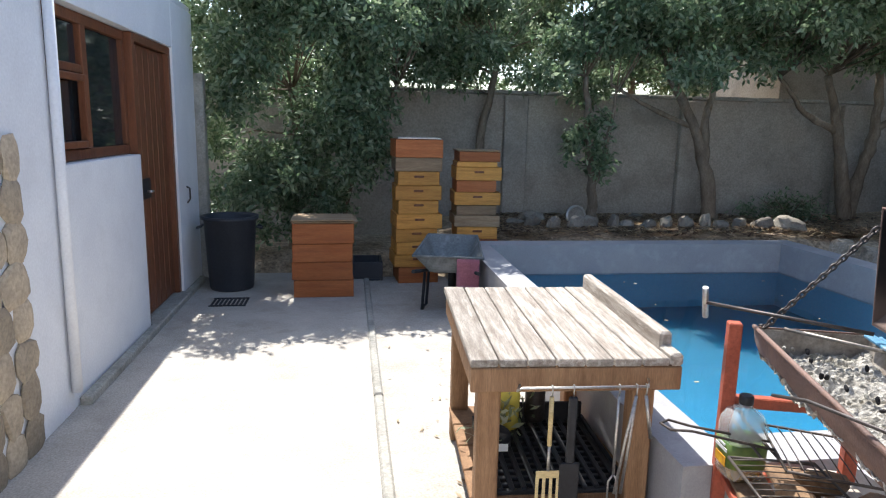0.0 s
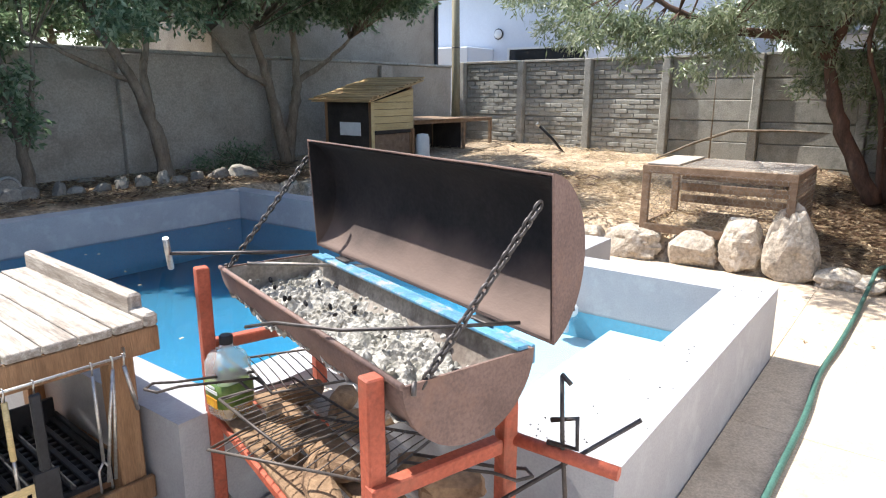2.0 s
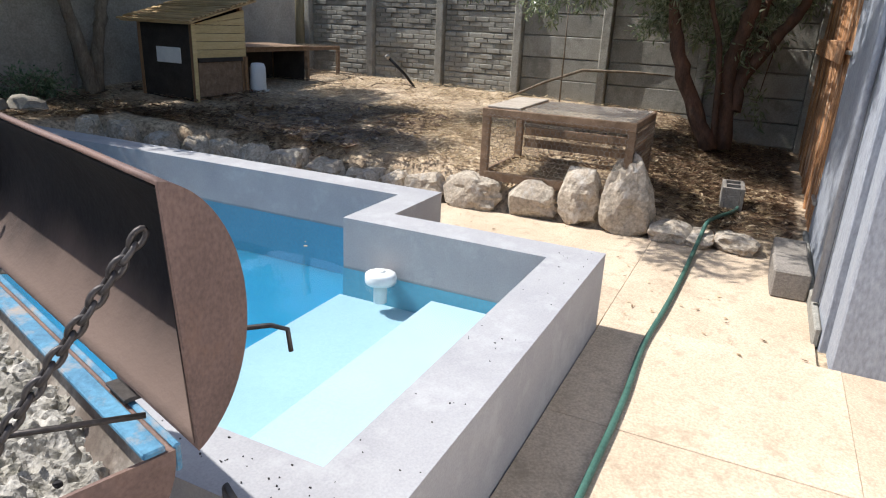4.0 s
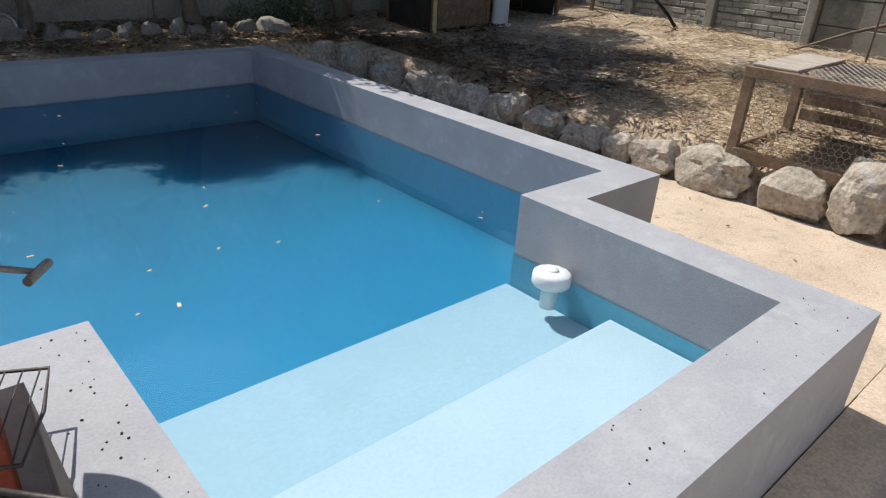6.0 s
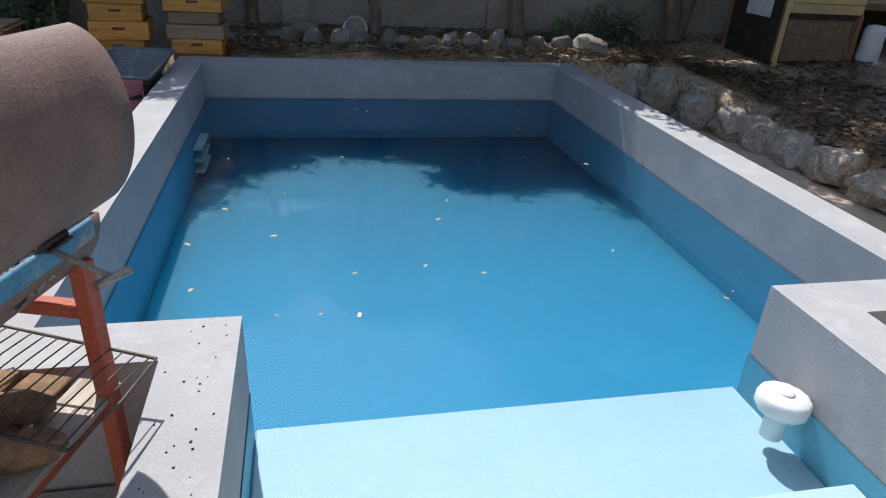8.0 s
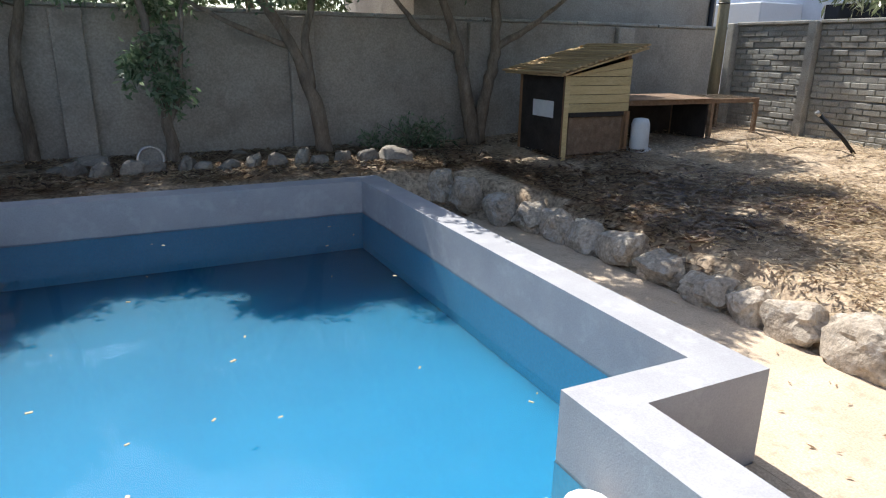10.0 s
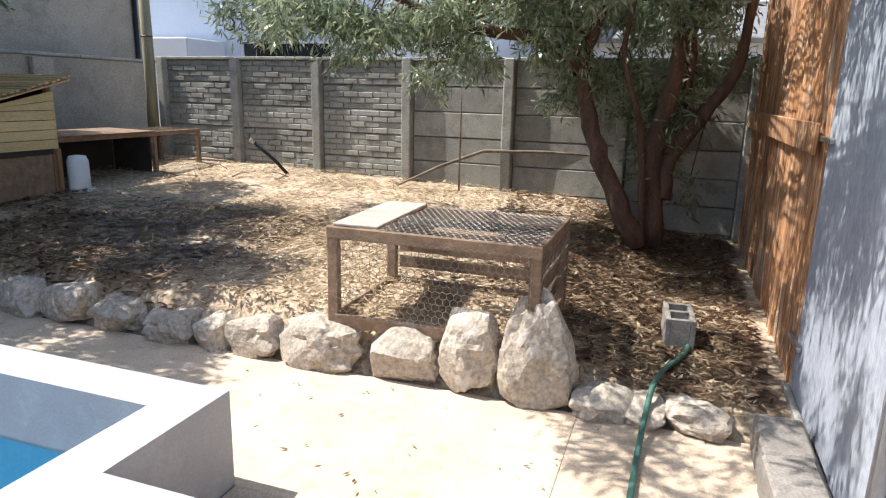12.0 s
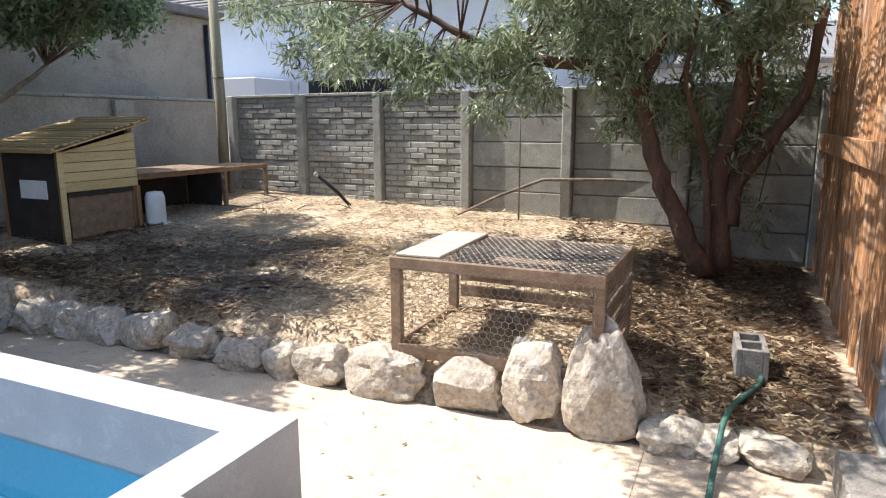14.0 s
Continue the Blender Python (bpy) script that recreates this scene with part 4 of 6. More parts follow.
# ---- braai side table ----
def side_table():
    T = 0.80
    t = thing("wooden_table", pose(-1.27, 1.34, 0, 0, 0, -3), "weathered grey plank table with brown wooden legs", "table")
    rng = random.Random(6)
    for k in range(7):
        x0 = -0.385 + k * 0.108
        part("tabletop_plank", box(0.102, 1.10 + rng.uniform(-0.012, 0.012), 0.03, (x0 + 0.054, rng.uniform(-0.005, 0.005), T - 0.015 + rng.uniform(-0.002, 0.003)), 0.004), M["oldwood"], t)
    part("raised_edge", merged(box(0.05, 1.02, 0.10, (0.395, 0.06, T + 0.02), 0.01), box(0.05, 0.12, 0.05, (0.395, -0.50, T - 0.005), 0.01)), M["oldwood"], t)
    part("apron", span(-0.38, 0.42, -0.552, -0.522, T - 0.125, T - 0.032), M["legwood"], t)
    part("apron", span(-0.36, 0.36, 0.50, 0.53, T - 0.125, T - 0.032), M["legwood"], t)
    for s in (-1, 1):
        part("side_rail", span(s * 0.36 - 0.015, s * 0.36 + 0.015, -0.52, 0.498, T - 0.125, T - 0.032), M["legwood"], t)
    for x in (-0.30, 0.30):
        for y in (-0.46, 0.44):
            part("leg", box(0.088, 0.088, T - 0.034, (x, y, (T - 0.034) / 2), 0.008), M["legwood"], t)
    for k in range(4):
        part("shelf_board", span(-0.35, 0.35, -0.42 + k * 0.22, -0.21 + k * 0.22, 0.15, 0.175), M["legwood"], t)
    part("shelf_rail", span(-0.36, 0.36, -0.53, -0.506, 0.10, 0.19), M["legwood"], t)
    # hanging rail
    hr = part("hanging_rail", tube([(-0.2, -0.565, T - 0.09), (-0.215, -0.6, T - 0.10), (-0.2, -0.61, T - 0.085), (0.27, -0.61, T - 0.085), (0.285, -0.565, T - 0.075)], 0.005), M["steel"], t)
    base = t.matrix_basis.copy()

    def hung(name, label, x, build):
        o = thing(name, base @ pose(x, -0.61, T - 0.09), label, "utensil", "braai tools on the rail")
        part("hook", tube([(0, 0.008, 0.012), (0, -0.004, 0.014), (0, -0.006, 0), (0, 0, -0.03)], 0.003, 6), M["steel"], o)
        build(o)

    def spatula(o):
        part("handle", tube([(0, 0, -0.03), (0, 0, -0.22)], 0.009), M["yellowboard"], o)
        part("neck", tube([(0, 0, -0.22), (0, 0, -0.32)], 0.006), M["steel"], o)
        part("blade", merged(box(0.09, 0.004, 0.03, (0, 0, -0.335), 0.002), *[box(0.012, 0.004, 0.09, (-0.039 + k * 0.026, 0, -0.394), 0.001) for k in range(4)], box(0.095, 0.004, 0.02, (0, 0, -0.447), 0.002)), M["yellowboard"], o)

    def scraper(o):
        part("handle", box(0.032, 0.018, 0.26, (0, 0, -0.16), 0.006), M["black"], o)
        part("blade", box(0.075, 0.012, 0.15, (0, 0, -0.365), 0.004), M["black"], o)
        part("edge", box(0.085, 0.004, 0.025, (0, 0, -0.452), 0.001), M["steel"], o)

    def fork(o):
        part("shaft", tube([(0, 0, -0.03), (0, 0, -0.34)], 0.006), M["steel"], o)
        for s in (-1, 1):
            part("prong", tube([(0, 0, -0.34), (s * 0.018, 0, -0.37), (s * 0.018, 0, -0.45)], 0.004), M["steel"], o)

    def tongs(o):
        for s in (-1, 1):
            part("arm", tube([(0, 0, -0.03), (s * 0.008 - 0.02, 0, -0.2), (s * 0.012 - 0.045, 0, -0.42)], 0.006), M["steel"], o)

    def brush(o):
        part("handle", tube([(0, 0, -0.03), (0.03, 0, -0.2)], 0.007), M["steel"], o)

    hung("spatula", "pale wooden slotted spatula hanging from the table rail", -0.09, spatula)
    hung("grill_scraper", "black grill scraper hanging from the table rail", -0.01, scraper)
    hung("braai_fork", "steel two-pronged meat fork hanging from the rail", 0.16, fork)
    hung("braai_tongs", "steel braai tongs hanging from the table rail", 0.225, tongs)
    hung("basting_brush", "short steel tool hanging from the table rail", 0.262, brush)
    # black crate, jar and clutter on the shelf
    cr = thing("plastic_crate", base @ pose(0.02, -0.12, 0.177), "black slotted plastic crate lying on the table shelf", "crate")
    bms = [span(-0.26, 0.26, -0.30 + k * 0.05, -0.278 + k * 0.05, 0, 0.02, 0.003) for k in range(13)] + [span(-0.26 + k * 0.05, -0.238 + k * 0.05, -0.30, 0.322, 0.021, 0.034, 0.003) for k in range(11)]
    for b in bms:
        part("grid_bar", b, M["black"], cr)
    part("side", merged(span(-0.27, 0.27, 0.324, 0.34, 0, 0.12), span(-0.28, -0.262, -0.30, 0.34, 0, 0.05), span(0.262, 0.28, -0.30, 0.34, 0, 0.05)), M["black"], cr)
    j = thing("glass_jar", base @ pose(-0.1, 0.12, 0.213), "tall yellow jar with a pale lid on the crate", "jar")
    part("jar_body", lathe([(0.045, 0), (0.055, 0.01), (0.055, 0.21), (0.045, 0.235)], 18), M["jar"], j)
    part("lid", lathe([(0.05, 0.236), (0.05, 0.262), (0.045, 0.266)], 18), M["yellowboard"], j)
    c = thing("tin_can", base @ pose(0.05, 0.2, 0.213), "dark tin can standing on the table shelf", "can")
    part("can_body", lathe([(0.045, 0), (0.05, 0.005), (0.05, 0.2), (0.045, 0.205)], 18), M["iron"], c)
    b = thing("charcoal_bag", base @ pose(-0.2, -0.1, 0.213), "small crumpled black and green bag on the crate", "bag")
    part("bag", rock_bm(77, 0.16, 0.14, 0.13, 3), M["black"], b)
    part("bag_label", box(0.05, 0.004, 0.035, (0.02, -0.085, 0.05), 0.001), M["whiteplastic"], b)
    k = thing("dry_herbs", base @ pose(-0.17, 0.05, 0.213), "bundle of dry green-yellow stalks beside the jar", "herbs")
    tagged(leaf_cloud("stalks", [(0, 0, 0.12)], [(0.08, 0.07, 0.1)], 160, 0.06, M["leafolive"], k, 12), kind="stuff")


side_table()


# ---- drum braai ----
def chain(parent, a, b, n, sag=0.0):
    a, b = Vector(a), Vector(b)
    d = (b - a).normalized()
    q = d.to_track_quat("X", "Z").to_matrix().to_4x4()
    L = (b - a).length / n
    link = tube([(L * 0.72 * math.cos(t) * 0.95, L * 0.36 * math.sin(t), 0) for t in [k * math.pi / 6 for k in range(13)]], 0.0042, 6, False)
    me = mesh_of("chain_link", link, M["iron"])
    for k in range(n):
        p = a + (b - a) * ((k + 0.5) / n)
        piece("chain_link", me, parent, Matrix.Translation(p) @ q @ pose(0, 0, 0, 90 * (k % 2), 0, 0))


def half_drum(length, r, t, a0, a1, seg=24):
    """A half drum along x with its open side up, wall and round ends."""
    bm = bmesh.new()
    n = 14
    rng = random.Random(9)
    rows = []
    for i in range(n + 1):
        x = -length / 2 + length * i / n
        row = []
        for k in range(seg + 1):
            a = a0 + (a1 - a0) * k / seg
            rr = r * (1 + 0.006 * noise.noise(Vector((x * 4, a * 2, 3))))
            row.append(bm.verts.new((x, rr * math.cos(a), rr * math.sin(a))))
        rows.append(row)
    for i in range(n):
        for k in range(seg):
            bm.faces.new((rows[i][k], rows[i][k + 1], rows[i + 1][k + 1], rows[i + 1][k])).smooth = True
    bm.faces.new(rows[0][::-1])
    bm.faces.new(rows[-1])
    bmesh.ops.recalc_face_normals(bm, faces=bm.faces[:])
    bmesh.ops.solidify(bm, geom=bm.faces[:], thickness=t)
    return bm


def drum_braai():
    R, L, Z, LR = 0.19, 1.20, 0.97, 0.215
    g = thing("drum_braai", pose(-0.706, -0.015, 0, 0, 0, -107), "open oil-drum braai on a red steel stand, full of ash", "barbecue")
    tr = part("trough", half_drum(L, R, 0.006, math.pi, 2 * math.pi), M["rust"], g, "rusted half-drum fire trough", pose(0, 0, Z))
    part("rim_bar", tube([(-L / 2, -R, 0), (L / 2, -R, 0)], 0.008), M["rust"], tr)
    part("blue_edge", merged(box(L * 0.96, 0.035, 0.012, (0.02, R - 0.03, 0.004), 0.003), box(L * 0.96, 0.012, 0.05, (0.02, R + 0.005, -0.02), 0.003)), M["bluepaint"], tr, "flaking blue steel hinge strip")
    part("trough_lining", half_drum(L - 0.02, R - 0.009, 0.002, math.pi + 0.03, 2 * math.pi - 0.03), M["ashdust"], tr, "ash-dusted inside of the trough")
    # ash bed
    bm = bmesh.new()
    nx, ny = 120, 40
    gr = [[None] * (ny + 1) for _ in range(nx + 1)]
    for i in range(nx + 1):
        for j in range(ny + 1):
            x, y = -L / 2 + 0.02 + (L - 0.04) * i / nx, -0.172 + 0.344 * j / ny
            p = Vector((x * 9, y * 9, 0))
            z = -0.09 + 0.04 * noise.noise(p * 0.35) + 0.03 * noise.noise(p) + 0.022 * noise.noise(p * 3.1) + 0.014 * noise.noise(p * 7) + 0.010 * noise.noise(p * 15)
            gr[i][j] = bm.verts.new((x, y, z))
    for i in range(nx):
        for j in range(ny):
            bm.faces.new((gr[i][j], gr[i + 1][j], gr[i + 1][j + 1], gr[i][j + 1]))
    ashes = part("ash_bed", bm, M["ash"], None, "", g.matrix_basis @ pose(0, 0, Z))
    tagged(ashes, "bed of white-grey wood ash with charred bits in the trough", "ash")
    rng = random.Random(10)
    lump = [mesh_of("charcoal", rock_bm(50 + s, 0.028 - 0.003 * s, 0.018, 0.014, 2), M["soot" if s < 1 else "ash"]) for s in range(6)]
    for k in range(110):
        ob = new("charcoal_lump", lump[rng.choice((0, 1, 2, 3, 4, 5))])
        ob.matrix_basis = g.matrix_basis @ pose(rng.uniform(-0.55, 0.55), rng.uniform(-0.14, 0.14), Z - 0.08 + rng.uniform(-0.01, 0.03), rng.uniform(0, 360), rng.uniform(0, 360), 0)
        tagged(ob, "charred lump lying in the ash", "charcoal", "lumps in the ash")
    # lid, hinged at the back edge and leaning back on its chains
    tilt = 4
    lm = pose(0.01, R - 0.05, Z + 0.004, -tilt, 0, 0)
    lid = part("lid", half_drum(1.29, LR, 0.006, -1.12, 1.5), M["rust"], g, "rusted half-drum lid standing open", lm @ pose(0, 0, LR) @ Matrix.Diagonal((1, 0.64, 1, 1)))
    part("lid_lining", half_drum(1.27, LR - 0.009, 0.002, -1.12, 1.48), M["burnt"], lid, "soot-black inside of the lid")
    for x in (-0.4, 0.4):
        part("hinge", merged(box(0.08, 0.05, 0.008, (x, R + 0.015, Z + 0.012), 0.002), tube([(x - 0.04, R + 0.02, Z + 0.02), (x + 0.04, R + 0.02, Z + 0.02)], 0.01)), M["iron"], g)
    chp = part("chain", tube([(-L / 2, -R + 0.03, Z + 0.005), (-L / 2 - 0.012, -R + 0.02, Z + 0.0)], 0.006), M["iron"], g)
    top = lm @ Vector((0, 0.0, 2 * LR - 0.07))
    chain(chp, (-L / 2 + 0.01, -R + 0.03, Z), (-0.61, top.y, top.z), 22)
    chp = part("chain", tube([(L / 2, -R + 0.03, Z + 0.005), (L / 2 + 0.012, -R + 0.02, Z - 0.02)], 0.006), M["iron"], g)
    chain(chp, (L / 2 - 0.01, -R + 0.05, Z - 0.02), (0.63, top.y, top.z), 22)
    # stand
    for x, y, top_z in ((-0.565, -0.265, 0.99), (0.52, -0.22, 0.975), (-0.55, 0.15, 0.86), (0.53, 0.17, 0.90)):
        leg = part("leg", box(0.045, 0.045, top_z - 0.09, (x, y, (top_z + 0.09) / 2), 0.004), M["redsteel"], g)
        part("caster", merged(box(0.09, 0.07, 0.008, (x, y, 0.086), 0.002), box(0.05, 0.008, 0.06, (x, y - 0.022, 0.055), 0.002), box(0.05, 0.008, 0.06, (x, y + 0.022, 0.055), 0.002)), M["steel"], leg)
        part("caster_wheel", tube([(x, y - 0.015, 0.035), (x, y + 0.015, 0.035)], 0.034, 14), M["black"], leg)
    for x in (-0.575, 0.54):
        part("crossbar", box(0.04, 0.38, 0.04, (x, -0.055, 0.70), 0.004), M["redsteel"], g)
        part("crossbar", box(0.04, 0.38, 0.03, (x, -0.055, 0.42), 0.004), M["redsteel"], g)
    part("handle_rod", tube([(0.52, 0.18, 0.70), (0.80, 0.29, 0.69)], 0.018, 12), M["redsteel"], g, "red steel carrying handle")
    for y in (-0.25, 0.14):
        part("shelf_rail", box(1.12, 0.03, 0.03, (-0.01, y, 0.42), 0.003), M["redsteel"], g)
    for k in range(3):
        part("shelf_board", box(1.16, 0.125, 0.02, (-0.02, -0.19 + k * 0.145, 0.447), 0.004), M["boardwhite" if k == 2 else "firewood"], g)
    base = g.matrix_basis.copy()
    # rods and tools
    pk = thing("fire_poker", base @ pose(-0.62, -0.22, Z + 0.055, 0, 0, 0), "long iron rod with a steel crosspiece across the trough", "poker")
    part("rod", tube([(-0.06, -0.12, 0), (0.22, 0.32, 0.0)], 0.007), M["iron"], pk)
    part("crosspiece", tube([(-0.085, -0.11, -0.06), (-0.04, -0.13, 0.06)], 0.011), M["steel"], pk)
    rk = thing("ash_rake", base @ pose(-0.47, 0.0, Z - 0.01), "short iron ash rake lying across the hinge side", "rake")
    part("rod", tube([(-0.05, -0.12, 0.03), (0.115, 0.36, -0.02)], 0.007), M["wire"], rk)
    part("head", tube([(0.075, 0.375, -0.02), (0.155, 0.345, -0.02)], 0.010), M["wire"], rk)
    hk = thing("iron_hook", base @ pose(0.68, 0.24, 0.69), "bent iron hook hanging on the handle rod", "hook")
    part("hook", tube([(0, 0, 0.20), (-0.03, 0, 0.215), (-0.03, 0, 0.21), (-0.02, 0.0, 0.05), (0.02, -0.02, -0.12), (-0.02, -0.03, -0.30)], 0.006), M["iron"], hk)
    part("clamp", tube([(-0.06, 0.0, 0.08), (0.0, 0.03, 0.10), (0.03, 0, 0.04), (-0.05, -0.02, 0.03)], 0.007), M["iron"], hk)
    part("rod", tube([(-0.25, -0.22, -0.28), (0.12, 0.12, 0.12)], 0.006), M["iron"], hk)
    lk = thing("drum_lock_rod", base @ pose(0.37, 0.35, 1.0), "thin bent iron rod sticking out behind the drum", "rod")
    part("rod", tube([(-0.08, -0.03, 0), (0.03, 0.14, 0.01), (0.05, 0.165, 0.0), (0.052, 0.17, -0.05)], 0.0055), M["iron"], lk)
    wr = thing("grid_handle", base @ pose(0, -0.24, 0.985), "long twisted wire grid handle resting on the trough edge", "wire")
    part("wire", tube([(-0.1, -0.04, -0.07), (0.1, -0.03, 0.0), (0.3, 0.06, 0.02), (0.5, 0.24, 0.05), (0.58, 0.4, 0.05)], 0.005), M["iron"], wr)
    # wire grids, bottle and firewood on the shelf
    def hinged_grid(m, w, d, n, label):
        o = thing("braai_grid", m, label, "grill grid", "wire grids under the trough")
        part("frame", tube([(-w, -d, 0), (w, -d, 0), (w * 1.06, 0, 0), (w, d, 0), (-w, d, 0), (-w, -d, 0)], 0.005, 6), M["sootwire"], o)
        for k in range(n):
            x = -w + 2 * w * (k + 0.5) / n
            part("wire", tube([(x, -d, 0), (x, -d * 0.4, 0.006), (x, d * 0.4, 0.006), (x, d, 0)], 0.0022, 5), M["sootwire"], o)
        part("handle", tube([(-w, -0.03, 0), (-w - 0.26, -0.02, 0.01), (-w - 0.33, -0.04, 0.01), (-w - 0.36, 0, 0.01), (-w - 0.33, 0.04, 0.01), (-w - 0.26, 0.02, 0.01), (-w, 0.03, 0)], 0.005, 6), M["sootwire"], o)
    hinged_grid(base @ pose(0.05, -0.12, 0.56, 8, 4, -150), 0.28, 0.18, 14, "sooty hinged wire grid on the lower shelf")
    hinged_grid(base @ pose(-0.16, -0.14, 0.585, -3, 2, 8), 0.2, 0.14, 12, "rusty hinged wire grid with a looped handle")
    hinged_grid(base @ pose(-0.40, 0.07, 0.60, 0, 4, 86), 0.22, 0.17, 12, "blackened wire grid sticking out of the shelf")
    for k, (x, y, s, rz) in enumerate(((-0.3, -0.1, 0.2, 20), (-0.1, 0.1, 0.26, 70), (0.1, -0.12, 0.22, 40), (0.28, 0.08, 0.26, 10), (0.42, -0.15, 0.2, 100), (-0.28, 0.12, 0.22, 130), (0.05, 0.05, 0.24, 160), (-0.15, -0.18, 0.26, 5), (0.2, -0.2, 0.28, 170), (0.38, 0.12, 0.24, 60), (-0.42, 0.02, 0.2, 80))):
        lg = tagged(part("log", rock_bm(200 + k, s, 0.11, 0.095, 2), M["firewood"], None, "", base @ pose(x, y, 0.458, 0, 0, rz)), "split brown firewood log on the lower shelf", "firewood", "firewood on the braai shelf")
    b = thing("oil_bottle", base @ pose(-0.50, -0.22, 0.458, 0, 0, 12), "clear plastic cooking oil bottle, part full, green label", "bottle")
    sq = []
    for z, r in ((0, 0.055), (0.01, 0.065), (0.16, 0.067), (0.2, 0.066), (0.235, 0.05), (0.255, 0.025), (0.275, 0.02)):
        sq.append((z, r))
    def bottle(rings, grow=0.0, seg=20):
        bm = bmesh.new()
        rr = []
        for z, r in rings:
            row = []
            for k in range(seg):
                a = 2 * math.pi * k / seg
                e = (abs(math.cos(a)) ** 5 + abs(math.sin(a)) ** 5) ** (-1 / 5) if r > 0.03 else 1
                row.append(bm.verts.new(((r + grow) * e * math.cos(a), (r + grow) * e * math.sin(a), z)))
            rr.append(row)
        for a, c in zip(rr, rr[1:]):
            for k in range(seg):
                bm.faces.new((a[k], a[(k + 1) % seg], c[(k + 1) % seg], c[k])).smooth = True
        bm.faces.new(rr[0][::-1])
        bm.faces.new(rr[-1])
        return bm
    part("bottle_body", bottle(sq), M["pet"], b)
    part("oil", bottle([(0.004, 0.05), (0.012, 0.06), (0.075, 0.062)]), M["oil"], b, "golden oil")
    part("label_band", bottle([(0.05, 0.0675), (0.135, 0.0685)], 0.001), M["labelgreen"], b, "green label")
    part("label_picture", merged(box(0.07, 0.003, 0.035, (0, -0.071, 0.066), 0.001), box(0.003, 0.07, 0.035, (-0.071, 0, 0.066), 0.001)), M["labelyellow"], b, "yellow sunflower picture")
    part("label_bar", merged(box(0.08, 0.002, 0.012, (0, -0.0715, 0.108), 0), box(0.05, 0.002, 0.008, (0, -0.0715, 0.124), 0), box(0.002, 0.08, 0.012, (-0.0715, 0, 0.108), 0)), M["whiteplastic"], b)
    part("cap", lathe([(0.022, 0.262), (0.024, 0.266), (0.024, 0.292), (0.02, 0.296)], 14), M["black"], b)


drum_braai()


# ---- rocks along the garden ----
def rocks():
    specs = [(-1.34, 0.36, 0.13, 0.0), (-1.08, 0.22, 0.10, 0.0), (-0.84, 0.34, 0.17, 0.1), (-0.45, 0.52, 0.70, 0.6), (-0.05, 0.38, 0.53, 0.15), (0.36, 0.50, 0.38, 0.1), (0.92, 0.56, 0.36, 0.0), (1.41, 0.36, 0.29, 0.1), (1.75, 0.30, 0.26, 0.1),
             (2.10, 0.44, 0.23, 0.0), (2.57, 0.44, 0.22, 0.0), (3.06, 0.50, 0.31, 0.1), (3.50, 0.42, 0.34, 0.1), (3.88, 0.44, 0.34, 0.1), (4.25, 0.38, 0.36, 0.1), (4.65, 0.40, 0.36, 0.1), (5.05, 0.42, 0.40, 0.1), (5.5, 0.5, 0.5, 0.1), (5.95, 0.4, 0.46, 0.1)]
    for k, (y, w, h, pk) in enumerate(specs):
        x = rock_line(y) + 0.04
        ob = part("rock", rock_bm(300 + k, 0.40, w * 1.2, h * (1.0 if h > 0.5 else 0.88) + 0.08, 4, pk), M["rock"], None, "", pose(x, y, -0.05 if y < 5 else 0.0, 0, 0, 6 * math.sin(k * 3.1)))
        tagged(ob, "tall pointed pale granite rock edging the garden" if pk > 0.5 else "rough pale granite rock edging the garden", "rock", "rocks along the garden edge")
    rng = random.Random(11)
    for k in range(13):
        x = 0.05 + k * 0.24 + rng.uniform(-0.05, 0.05)
        s = rng.uniform(0.24, 0.33)
        tagged(part("stone", rock_bm(400 + k, s, 0.16, s * 0.8, 3), M["stone"], None, "", pose(x, 6.05 + rng.uniform(-0.06, 0.08), 0.40, 0, 0, rng.uniform(0, 90))), "dusty field stone edging the bed behind the pool", "stone", "stones behind the pool")
    for k, (x, y, s) in enumerate(((0.2, 6.7, 0.4), (1.7, 6.95, 0.3), (-0.1, 6.4, 0.3), (3.3, 6.0, 0.45), (3.0, 6.1, 0.3))):
        tagged(part("stone", rock_bm(450 + k, s, s * 0.8, s * 0.6, 3), M["stone"], None, "", pose(x, y, 0.38)), "dark boulder lying in the bed by the wall", "stone")
    ring = thing("grinding_ring", pose(0.75, 6.55, 0.42, 80, 0, 10), "round pale rimmed lid leaning in the bed", "lid")
    part("rim", tube([(0.13 * math.cos(a), 0.13 * math.sin(a) + 0.12, 0) for a in [k * math.pi / 12 for k in range(25)]], 0.02, 8, False), M["steel"], ring)
    part("disc", lathe([(0.12, -0.01), (0.12, 0.01)], 24, (0, 0.12, 0)), M["stone"], ring)


rocks()


def hollow_block(m, label):
    b = thing("concrete_block", m, label, "block", "hollow concrete blocks")
    L, W, H = 0.39, 0.19, 0.24
    part("block", merged(span(-L / 2, L / 2, -W / 2, -W / 2 + 0.035, 0, H, 0.004), span(-L / 2, L / 2, W / 2 - 0.035, W / 2, 0, H, 0.004), *[span(x - 0.018, x + 0.018, -W / 2 + 0.0355, W / 2 - 0.0355, 0.001, H - 0.001, 0.003) for x in (-L / 2 + 0.018, 0, L / 2 - 0.018)]), M["block"], b)


